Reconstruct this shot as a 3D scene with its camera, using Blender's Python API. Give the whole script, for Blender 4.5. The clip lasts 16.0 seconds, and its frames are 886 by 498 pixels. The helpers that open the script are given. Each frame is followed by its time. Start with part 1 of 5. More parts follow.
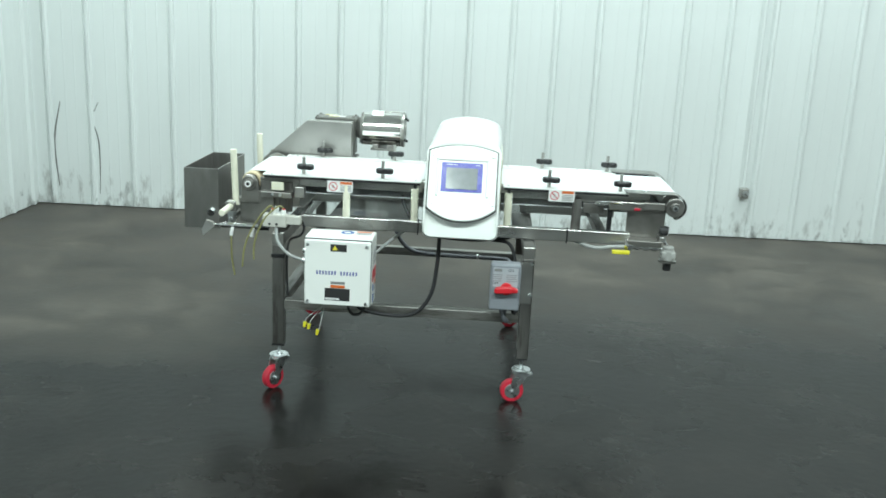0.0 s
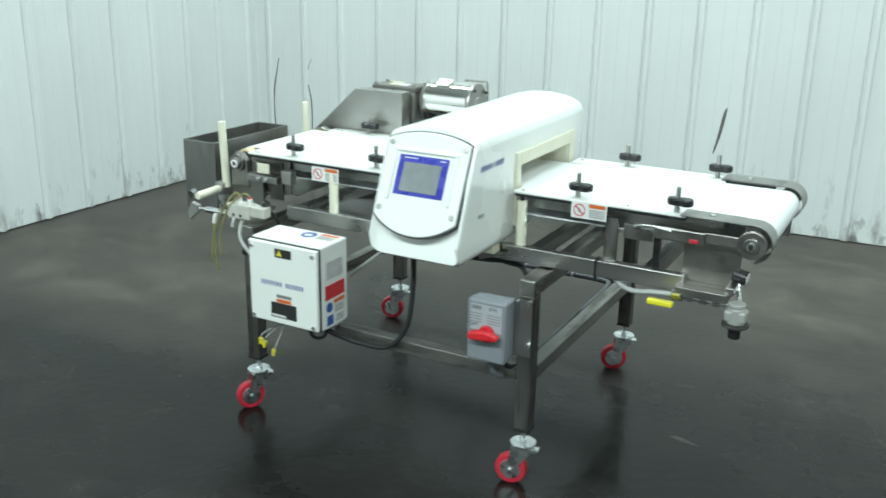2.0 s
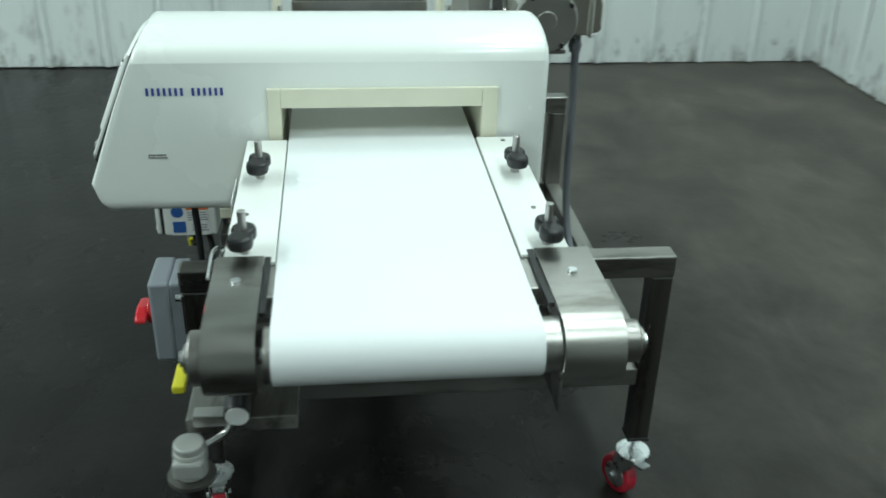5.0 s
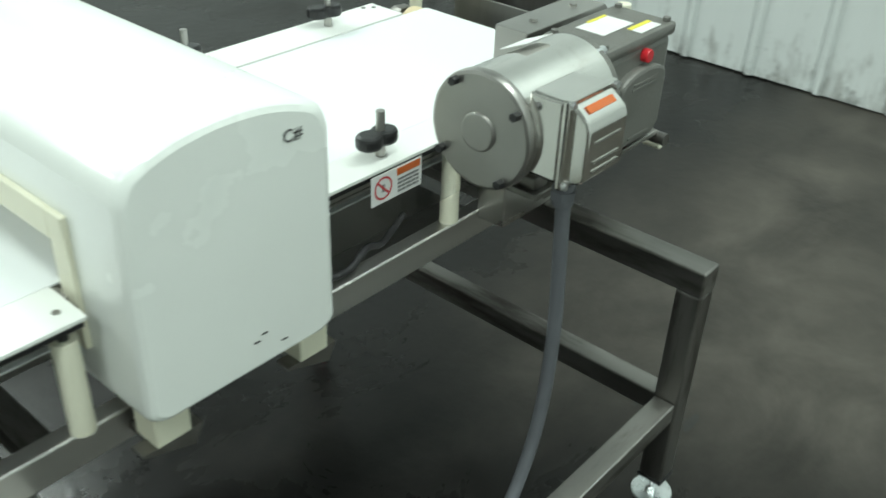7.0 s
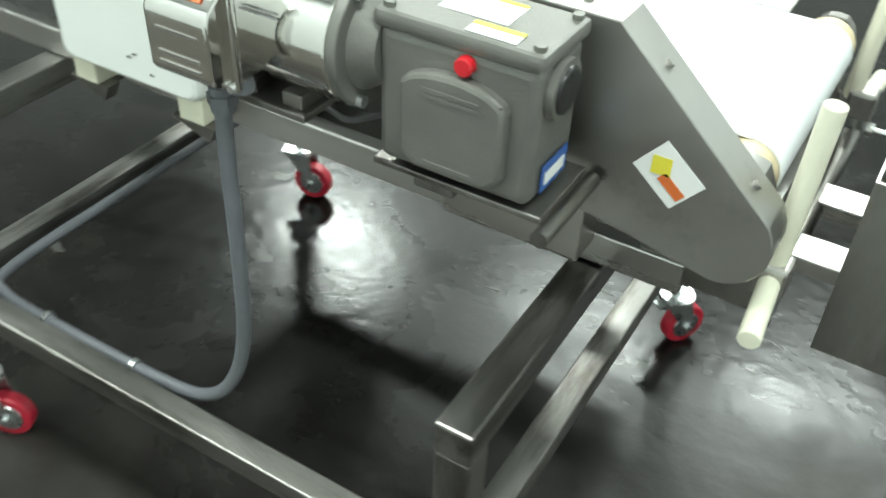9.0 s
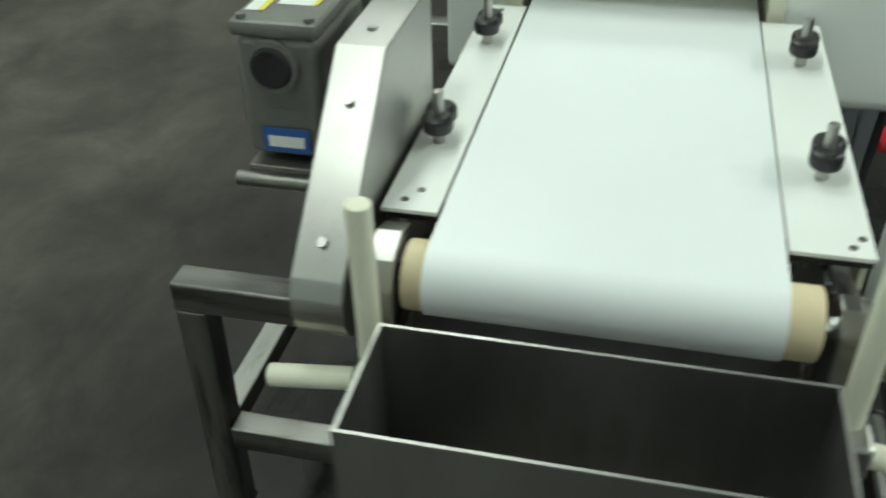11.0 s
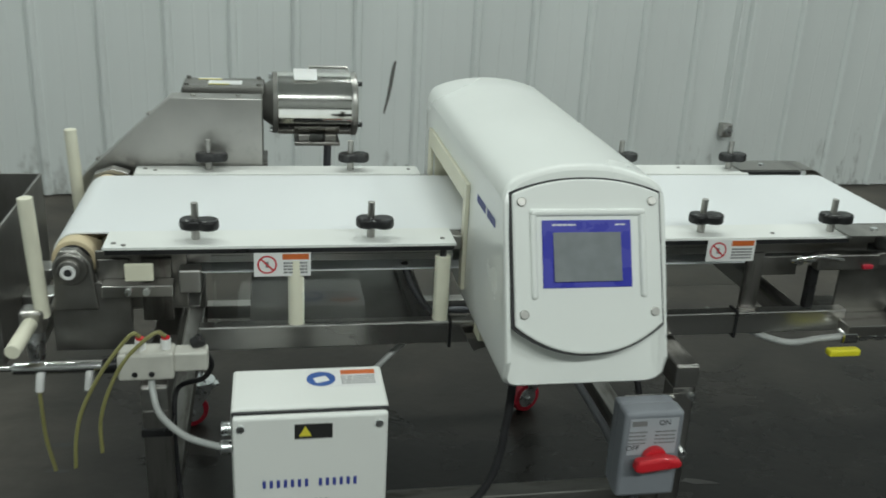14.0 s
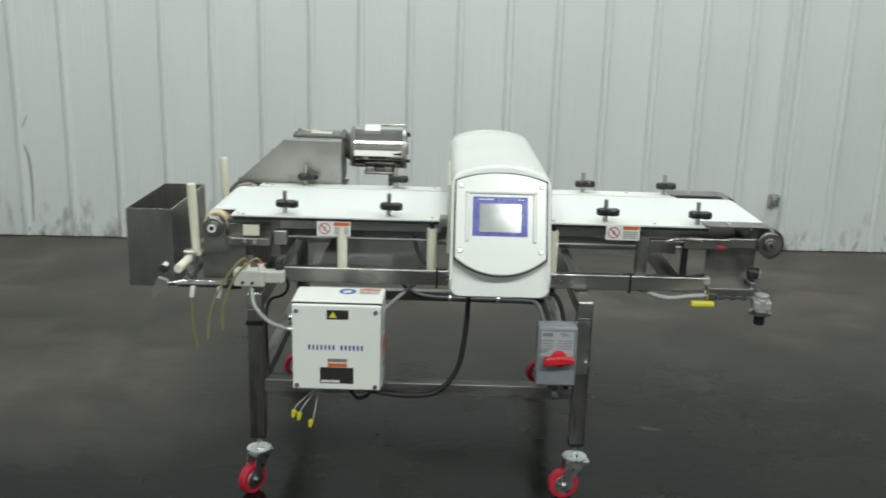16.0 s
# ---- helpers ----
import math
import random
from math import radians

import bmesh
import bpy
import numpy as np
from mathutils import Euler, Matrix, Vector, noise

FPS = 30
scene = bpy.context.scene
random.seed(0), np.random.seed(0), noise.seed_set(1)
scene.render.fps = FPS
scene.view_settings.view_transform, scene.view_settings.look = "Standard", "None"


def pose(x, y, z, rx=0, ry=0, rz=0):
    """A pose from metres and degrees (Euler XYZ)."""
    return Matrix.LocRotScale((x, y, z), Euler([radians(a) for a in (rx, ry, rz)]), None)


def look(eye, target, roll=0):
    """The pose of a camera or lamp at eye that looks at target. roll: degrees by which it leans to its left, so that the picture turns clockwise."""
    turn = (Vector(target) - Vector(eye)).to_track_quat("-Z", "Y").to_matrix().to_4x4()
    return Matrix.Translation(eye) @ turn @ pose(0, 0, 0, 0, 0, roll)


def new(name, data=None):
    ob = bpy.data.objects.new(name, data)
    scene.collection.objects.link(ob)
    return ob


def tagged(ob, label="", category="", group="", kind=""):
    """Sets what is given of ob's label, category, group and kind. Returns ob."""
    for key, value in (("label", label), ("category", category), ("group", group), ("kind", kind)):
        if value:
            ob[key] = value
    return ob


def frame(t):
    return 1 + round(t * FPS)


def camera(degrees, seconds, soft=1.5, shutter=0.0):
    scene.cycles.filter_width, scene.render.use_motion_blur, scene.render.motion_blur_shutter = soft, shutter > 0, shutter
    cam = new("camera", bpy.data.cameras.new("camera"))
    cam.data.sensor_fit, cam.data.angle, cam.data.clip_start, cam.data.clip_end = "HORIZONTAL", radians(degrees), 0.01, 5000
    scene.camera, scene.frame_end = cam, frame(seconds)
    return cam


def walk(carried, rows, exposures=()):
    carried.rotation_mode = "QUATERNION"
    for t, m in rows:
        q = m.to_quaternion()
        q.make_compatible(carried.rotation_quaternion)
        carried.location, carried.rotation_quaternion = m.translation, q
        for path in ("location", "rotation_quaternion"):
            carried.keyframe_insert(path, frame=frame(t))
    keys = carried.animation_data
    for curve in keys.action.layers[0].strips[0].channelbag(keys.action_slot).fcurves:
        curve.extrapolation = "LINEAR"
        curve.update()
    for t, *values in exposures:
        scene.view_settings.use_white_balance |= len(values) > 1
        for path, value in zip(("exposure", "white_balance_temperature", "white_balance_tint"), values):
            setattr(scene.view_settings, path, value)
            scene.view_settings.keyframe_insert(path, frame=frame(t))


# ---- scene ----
cam = camera(50.5, 16.0, soft=1.7, shutter=0.4)
PATH = [
    (0, (0.185, -3.926, 1.687), (0.1, -1.992, 1.184), 2.7),
    (0.5, (0.404, -3.616, 1.693), (0.232, -1.694, 1.165), 2.3),
    (1, (0.701, -3.315, 1.676), (0.423, -1.412, 1.124), 1.6),
    (1.5, (1.095, -2.954, 1.684), (0.389, -1.169, 1.123), 1.0),
    (2, (1.419, -2.526, 1.666), (0.516, -0.851, 1.05), 1.1),
    (2.5, (1.773, -2.07, 1.646), (0.654, -0.539, 1.009), 0.2),
    (3, (2.019, -1.596, 1.646), (0.651, -0.314, 0.948), 2.4),
    (3.5, (2.228, -1.118, 1.651), (0.723, -0.039, 0.895), 1.1),
    (4, (2.372, -0.625, 1.679), (0.707, 0.157, 0.893), 1.2),
    (4.2, (2.357, -0.439, 1.685), (0.682, 0.3, 0.878), 1.7),
    (6.3, (1.216, 1.224, 1.608), (-0.392, 0.602, 0.595), 1.5),
    (6.5, (1.055, 1.332, 1.629), (-0.467, 0.571, 0.578), 2.2),
    (7, (0.661, 1.529, 1.6), (-0.634, 0.445, 0.529), 2.4),
    (7.5, (0.284, 1.701, 1.582), (-0.645, 0.338, 0.451), 0.9),
    (8, (-0.109, 1.784, 1.604), (-0.503, 0.263, 0.367), 3.8),
    (8.2, (-0.29, 1.766, 1.602), (-0.446, 0.223, 0.34), 4.7),
    (10.3, (-1.626, 0.748, 1.551), (-0.074, 0.679, 0.29), 0.3),
    (10.5, (-1.679, 0.642, 1.564), (-0.121, 0.729, 0.312), 0.1),
    (11, (-1.717, 0.345, 1.548), (-0.123, 0.731, 0.403), -1.1),
    (11.5, (-1.688, -0.015, 1.566), (-0.092, 0.538, 0.495), 1.6),
    (12, (-1.545, -0.38, 1.583), (-0.127, 0.618, 0.586), 0.1),
    (12.5, (-1.233, -0.67, 1.579), (-0.041, 0.601, 0.595), 2.1),
    (13, (-0.827, -0.944, 1.574), (-0.107, 0.661, 0.622), 1.2),
    (13.5, (-0.589, -1.286, 1.579), (-0.082, 0.481, 0.792), 2.8),
    (14, (-0.471, -1.688, 1.609), (-0.114, 0.147, 0.899), 3.1),
    (14.5, (-0.294, -2.111, 1.631), (-0.139, -0.208, 1.034), 2.0),
    (15, (-0.201, -2.503, 1.622), (-0.128, -0.576, 1.09), 2.0),
    (15.5, (-0.135, -2.812, 1.64), (-0.013, -0.884, 1.124), 0.2),
    (16, (-0.09, -2.961, 1.643), (-0.088, -1.028, 1.132), 1.6),
]
GAPS = [
    (5.25, (2.02, 0.5, 1.66), (0.3, 0.5, 0.72), 1.0),
    (9.25, (-1.22, 1.52, 1.54), (-0.2, 0.37, 0.33), 2.0),
]
EXPOSURES = [(0, 0.4, 6150, 6), (2.5, 0.32, 6050, 5), (3.5, 0.27, 6000, 4), (4.2, 0.15, 6000, 2), (6.3, -0.5, 6350, 2), (6.6, -0.38, 6400, 4), (7.0, 0.05, 6450, 5), (7.5, 0.5, 6500, 9), (8.2, 0.8, 6500, 11), (10.3, 0.38, 6600, 3), (11.0, -0.42, 6600, 3), (11.5, -0.68, 6550, 5), (12.0, -1.1, 6400, 9), (12.5, -1.06, 6450, 11), (13.0, -0.8, 6450, 11), (13.5, -0.68, 6500, 10), (14.0, -0.65, 6550, 12), (14.5, -0.55, 6600, 14), (15, -0.43, 6650, 14), (16, -0.2, 6650, 14)]
walk(cam, [(t, look(eye, target, roll)) for t, eye, target, roll in sorted(PATH + GAPS)], EXPOSURES)

# ---- light ----
world = bpy.data.worlds.new("world")
scene.world = world
world.use_nodes = True
world.node_tree.nodes["Background"].inputs[0].default_value = (0.6, 0.7, 0.66, 1)
world.node_tree.nodes["Background"].inputs[1].default_value = 0.05


def unseen_overhead_lamp(x, y, watts, sx=2.4, sy=0.5, z=5.15, color=(0.9, 1.0, 0.95)):
    data = bpy.data.lights.new("unseen_overhead_lamp", "AREA")
    data.shape, data.size, data.size_y, data.energy, data.color = "RECTANGLE", sx, sy, watts, color
    ob = new("unseen_overhead_lamp", data)
    ob.location = (x, y, z)
    return ob


# first two placed by floor reflections; other four added unseen to light right and rear
for lx, ly, watts in ((-1.05, -4.95, 185), (1.18, -4.95, 185), (4.1, -4.95, 210), (-1.9, 1.7, 72), (0.75, 1.7, 72), (3.6, 1.7, 85)):
    unseen_overhead_lamp(lx, ly, watts, 1.25, 0.5, 5.0)


# ---- materials ----
def mat(name, color, rough=0.5, metal=0.0, vary=0.12, scale=9.0, grain=0.0, grain_scale=300.0, stretch=(1, 1, 1), dirt=None, dirt_scale=3.0, dirt_at=(0.55, 0.75), coat=0.0, rough_vary=0.1, random_piece=0.0):
    m = bpy.data.materials.new(name)
    m.use_nodes = True
    nt = m.node_tree
    b = nt.nodes["Principled BSDF"]
    b.inputs["Metallic"].default_value = metal
    b.inputs["Coat Weight"].default_value = coat
    b.inputs["Coat Roughness"].default_value = 0.15
    co = nt.nodes.new("ShaderNodeTexCoord")
    mp = nt.nodes.new("ShaderNodeMapping")
    mp.inputs["Scale"].default_value = stretch
    nt.links.new(co.outputs["Object"], mp.inputs[0])
    n = nt.nodes.new("ShaderNodeTexNoise")
    n.inputs["Scale"].default_value, n.inputs["Detail"].default_value = scale, 6
    nt.links.new(mp.outputs[0], n.inputs["Vector"])
    ramp = nt.nodes.new("ShaderNodeMapRange")
    ramp.interpolation_type = "SMOOTHSTEP"
    ramp.inputs[1].default_value, ramp.inputs[2].default_value = 0.2, 0.8
    ramp.inputs[3].default_value, ramp.inputs[4].default_value = 1 - vary, 1 + vary
    nt.links.new(n.outputs[0], ramp.inputs[0])
    mul = nt.nodes.new("ShaderNodeMix")
    mul.data_type, mul.blend_type = "RGBA", "MULTIPLY"
    mul.inputs[0].default_value = 1
    mul.inputs[6].default_value = (*color, 1)
    nt.links.new(ramp.outputs[0], mul.inputs[7])
    out = mul.outputs[2]
    if random_piece:
        info = nt.nodes.new("ShaderNodeObjectInfo")
        rr = nt.nodes.new("ShaderNodeMapRange")
        rr.inputs[3].default_value, rr.inputs[4].default_value = 1 - random_piece, 1 + random_piece
        nt.links.new(info.outputs["Random"], rr.inputs[0])
        m2 = nt.nodes.new("ShaderNodeMix")
        m2.data_type, m2.blend_type = "RGBA", "MULTIPLY"
        m2.inputs[0].default_value = 1
        nt.links.new(out, m2.inputs[6])
        nt.links.new(rr.outputs[0], m2.inputs[7])
        out = m2.outputs[2]
    if dirt:
        d = nt.nodes.new("ShaderNodeTexNoise")
        d.inputs["Scale"].default_value, d.inputs["Detail"].default_value, d.inputs["Roughness"].default_value = dirt_scale, 9, 0.65
        nt.links.new(mp.outputs[0], d.inputs["Vector"])
        dr = nt.nodes.new("ShaderNodeMapRange")
        dr.interpolation_type = "SMOOTHSTEP"
        dr.inputs[1].default_value, dr.inputs[2].default_value = dirt_at
        nt.links.new(d.outputs[0], dr.inputs[0])
        md = nt.nodes.new("ShaderNodeMix")
        md.data_type = "RGBA"
        nt.links.new(dr.outputs[0], md.inputs[0])
        nt.links.new(out, md.inputs[6])
        md.inputs[7].default_value = (*dirt, 1)
        out = md.outputs[2]
    nt.links.new(out, b.inputs["Base Color"])
    rv = nt.nodes.new("ShaderNodeMapRange")
    rv.interpolation_type = "SMOOTHSTEP"
    rv.inputs[1].default_value, rv.inputs[2].default_value = 0.2, 0.8
    rv.inputs[3].default_value, rv.inputs[4].default_value = max(0.02, rough - rough_vary), min(1, rough + rough_vary)
    nt.links.new(n.outputs[0], rv.inputs[0])
    nt.links.new(rv.outputs[0], b.inputs["Roughness"])
    if grain:
        g = nt.nodes.new("ShaderNodeTexNoise")
        g.inputs["Scale"].default_value, g.inputs["Detail"].default_value = grain_scale, 3
        nt.links.new(mp.outputs[0], g.inputs["Vector"])
        bp = nt.nodes.new("ShaderNodeBump")
        bp.inputs["Strength"].default_value, bp.inputs["Distance"].default_value = grain, 0.002
        nt.links.new(g.outputs[0], bp.inputs["Height"])
        nt.links.new(bp.outputs[0], b.inputs["Normal"])
    return m


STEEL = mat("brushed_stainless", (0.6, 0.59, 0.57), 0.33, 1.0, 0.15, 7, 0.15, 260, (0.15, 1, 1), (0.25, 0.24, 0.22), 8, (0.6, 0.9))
# base tone steps down for long, cross and upright members
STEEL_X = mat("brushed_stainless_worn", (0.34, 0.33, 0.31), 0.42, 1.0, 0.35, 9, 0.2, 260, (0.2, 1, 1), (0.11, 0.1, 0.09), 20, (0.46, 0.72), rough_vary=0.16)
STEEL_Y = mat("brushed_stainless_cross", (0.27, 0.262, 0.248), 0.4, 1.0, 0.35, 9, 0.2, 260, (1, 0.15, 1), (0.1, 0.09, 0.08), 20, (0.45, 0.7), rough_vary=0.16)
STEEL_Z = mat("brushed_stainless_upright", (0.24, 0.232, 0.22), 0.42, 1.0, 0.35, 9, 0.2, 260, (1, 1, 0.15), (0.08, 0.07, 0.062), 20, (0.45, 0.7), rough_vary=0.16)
GUARD = mat("sheet_stainless", (0.44, 0.43, 0.41), 0.4, 1.0, 0.15, 5, 0.05, 160, (1, 1, 1), (0.2, 0.195, 0.18), 6, (0.55, 0.8))
DARK_STEEL = mat("dull_dark_stainless", (0.29, 0.282, 0.268), 0.42, 0.95, 0.25, 5, 0.05, 120, (1, 1, 0.3), (0.17, 0.163, 0.15), 7, (0.45, 0.8))
HEADSTEEL = mat("stained_rolled_stainless", (0.36, 0.35, 0.33), 0.36, 1.0, 0.2, 8, 0.1, 160, (1, 0.3, 1), (0.17, 0.16, 0.145), 11, (0.5, 0.78), rough_vary=0.12)
CASTING = mat("dull_cast_stainless", (0.28, 0.27, 0.255), 0.42, 1.0, 0.2, 14, 0.15, 120)
REG_GREY = mat("light_grey_casting", (0.42, 0.42, 0.4), 0.45, 0.3, 0.1, 20)
POLISHED = mat("polished_stainless", (0.76, 0.75, 0.72), 0.11, 1.0, 0.08, 8, 0, dirt=(0.55, 0.53, 0.48), dirt_scale=9, dirt_at=(0.55, 0.85), rough_vary=0.07)
CHROME = mat("chrome", (0.8, 0.8, 0.8), 0.12, 1.0, 0.05, 20, rough_vary=0.05)
ZINC = mat("zinc_plate", (0.75, 0.77, 0.78), 0.3, 1.0, 0.15, 40, 0.2, 200)
GREY_CAST = mat("grey_painted_casting", (0.18, 0.177, 0.163), 0.42, 0.35, 0.12, 18, 0.35, 350)
WHITE = mat("white_gloss_paint", (0.85, 0.87, 0.84), 0.26, 0, 0.025, 2.5, 0.05, 500, coat=0.3, rough_vary=0.03)
BOXWHITE = mat("white_powder_coat", (0.8, 0.81, 0.78), 0.35, 0, 0.02, 4, 0.08, 600, dirt=(0.6, 0.6, 0.55), dirt_scale=8, dirt_at=(0.68, 0.9))
BELT = mat("white_belt", (0.82, 0.84, 0.85), 0.45, 0, 0.02, 2, 0.1, 700, dirt=(0.68, 0.68, 0.66), dirt_scale=2.5, dirt_at=(0.62, 0.9))
PLATE = mat("white_plastic_plate", (0.82, 0.83, 0.8), 0.4, 0, 0.03, 5, dirt=(0.5, 0.49, 0.44), dirt_scale=9, dirt_at=(0.66, 0.85))
CREAM = mat("cream_plastic", (0.74, 0.72, 0.58), 0.45, 0, 0.05, 8)
ROD = mat("cream_rod_plastic", (0.78, 0.76, 0.62), 0.5, 0, 0.06, 12)
TAN = mat("tan_roller_cover", (0.66, 0.55, 0.36), 0.6, 0, 0.1, 20)
BLACK = mat("black_plastic", (0.015, 0.015, 0.016), 0.35, 0, 0.2, 30, 0.2, 400)
RUBBER = mat("black_rubber", (0.02, 0.02, 0.022), 0.6, 0, 0.2, 30)
RED = mat("red_polyurethane", (0.5, 0.022, 0.045), 0.4, 0, 0.15, 20)
RED_GLOSS = mat("red_handle_plastic", (0.6, 0.02, 0.03), 0.3, 0, 0.05, 20)
YELLOW = mat("yellow_plastic", (0.75, 0.68, 0.03), 0.4, 0, 0.06, 20)
SWITCH_GREY = mat("grey_switch_plastic", (0.22, 0.235, 0.26), 0.5, 0, 0.05, 20, 0.15, 500)
CONDUIT = mat("grey_conduit", (0.13, 0.135, 0.15), 0.5, 0, 0.08, 20)
BLUE = mat("blue_bezel", (0.035, 0.04, 0.42), 0.3, 0, 0.03, 20)
SCREEN = mat("screen_glass", (0.24, 0.26, 0.27), 0.12, 0, 0.1, 30, rough_vary=0.05, coat=0.6)
LOGO_BLUE = mat("logo_blue", (0.05, 0.07, 0.32), 0.4, 0, 0.02, 20)
PAPER = mat("label_white", (0.78, 0.78, 0.77), 0.5, 0, 0.03, 20)
PRINT = mat("label_print_grey", (0.2, 0.2, 0.2), 0.5, 0, 0.05, 20)
ORANGE = mat("label_orange", (0.62, 0.14, 0.03), 0.5, 0, 0.05, 20)
LABEL_RED = mat("label_red", (0.55, 0.03, 0.04), 0.5, 0, 0.05, 20)
LABEL_BLUE = mat("label_blue", (0.03, 0.1, 0.34), 0.5, 0, 0.05, 20)
LABEL_YELLOW = mat("label_yellow", (0.75, 0.66, 0.06), 0.5, 0, 0.05, 20)
TUBE_CLEAR = mat("milky_tube", (0.42, 0.43, 0.42), 0.3, 0, 0.05, 20)
TUBE_YELLOW = mat("yellowed_tube", (0.24, 0.23, 0.09), 0.35, 0, 0.1, 20)
BRASS = mat("valve_body_beige", (0.55, 0.54, 0.49), 0.45, 0.1, 0.1, 20)
INK = mat("black_ink", (0.02, 0.02, 0.02), 0.6, 0, 0.1, 20)

# painted corrugated steel: streaks, scuffs, grime that climbs unevenly from the floor
def wall_material():
    m = mat("white_painted_sheet_steel", (0.757, 0.788, 0.78), 0.5, 0, 0.05, 1.2, 0.12, 30, (1, 1, 0.25), random_piece=0.02)
    nt = m.node_tree
    b = nt.nodes["Principled BSDF"]
    old = b.inputs["Base Color"].links[0].from_socket
    geo = nt.nodes.new("ShaderNodeNewGeometry")
    mp = nt.nodes.new("ShaderNodeMapping")
    mp.inputs["Scale"].default_value = (4.5, 4.5, 1.5)
    nt.links.new(geo.outputs["Position"], mp.inputs[0])
    n = nt.nodes.new("ShaderNodeTexNoise")
    n.inputs["Scale"].default_value, n.inputs["Detail"].default_value, n.inputs["Roughness"].default_value = 2.2, 8, 0.7
    nt.links.new(mp.outputs[0], n.inputs["Vector"])
    sep = nt.nodes.new("ShaderNodeSeparateXYZ")
    nt.links.new(geo.outputs["Position"], sep.inputs[0])
    h = nt.nodes.new("ShaderNodeMapRange")
    h.inputs[1].default_value, h.inputs[2].default_value, h.inputs[3].default_value, h.inputs[4].default_value = 0.0, 0.6, 0.2, -0.03
    nt.links.new(sep.outputs[2], h.inputs[0])
    add = nt.nodes.new("ShaderNodeMath")
    nt.links.new(n.outputs[0], add.inputs[0])
    nt.links.new(h.outputs[0], add.inputs[1])
    r = nt.nodes.new("ShaderNodeMapRange")
    r.inputs[1].default_value, r.inputs[2].default_value, r.inputs[4].default_value = 0.67, 0.9, 0.85
    nt.links.new(add.outputs[0], r.inputs[0])
    mx = nt.nodes.new("ShaderNodeMix")
    mx.data_type = "RGBA"
    nt.links.new(r.outputs[0], mx.inputs[0])
    nt.links.new(old, mx.inputs[6])
    mx.inputs[7].default_value = (0.2, 0.19, 0.17, 1)
    # black spatter near the ground
    n2 = nt.nodes.new("ShaderNodeTexNoise")
    n2.inputs["Scale"].default_value, n2.inputs["Detail"].default_value, n2.inputs["Roughness"].default_value = 11.0, 5, 0.6
    mp2 = nt.nodes.new("ShaderNodeMapping")
    mp2.inputs["Scale"].default_value = (1, 1, 0.5)
    nt.links.new(geo.outputs["Position"], mp2.inputs[0])
    nt.links.new(mp2.outputs[0], n2.inputs["Vector"])
    h2 = nt.nodes.new("ShaderNodeMapRange")
    h2.inputs[1].default_value, h2.inputs[2].default_value, h2.inputs[3].default_value, h2.inputs[4].default_value = 0.0, 0.38, 0.15, -0.1
    nt.links.new(sep.outputs[2], h2.inputs[0])
    add2 = nt.nodes.new("ShaderNodeMath")
    nt.links.new(n2.outputs[0], add2.inputs[0])
    nt.links.new(h2.outputs[0], add2.inputs[1])
    r2 = nt.nodes.new("ShaderNodeMapRange")
    r2.inputs[1].default_value, r2.inputs[2].default_value, r2.inputs[4].default_value = 0.67, 0.8, 0.75
    nt.links.new(add2.outputs[0], r2.inputs[0])
    mx2 = nt.nodes.new("ShaderNodeMix")
    mx2.data_type = "RGBA"
    nt.links.new(r2.outputs[0], mx2.inputs[0])
    nt.links.new(mx.outputs[2], mx2.inputs[6])
    mx2.inputs[7].default_value = (0.06, 0.058, 0.052, 1)
    nt.links.new(mx2.outputs[2], b.inputs["Base Color"])
    return m


WALL = wall_material()


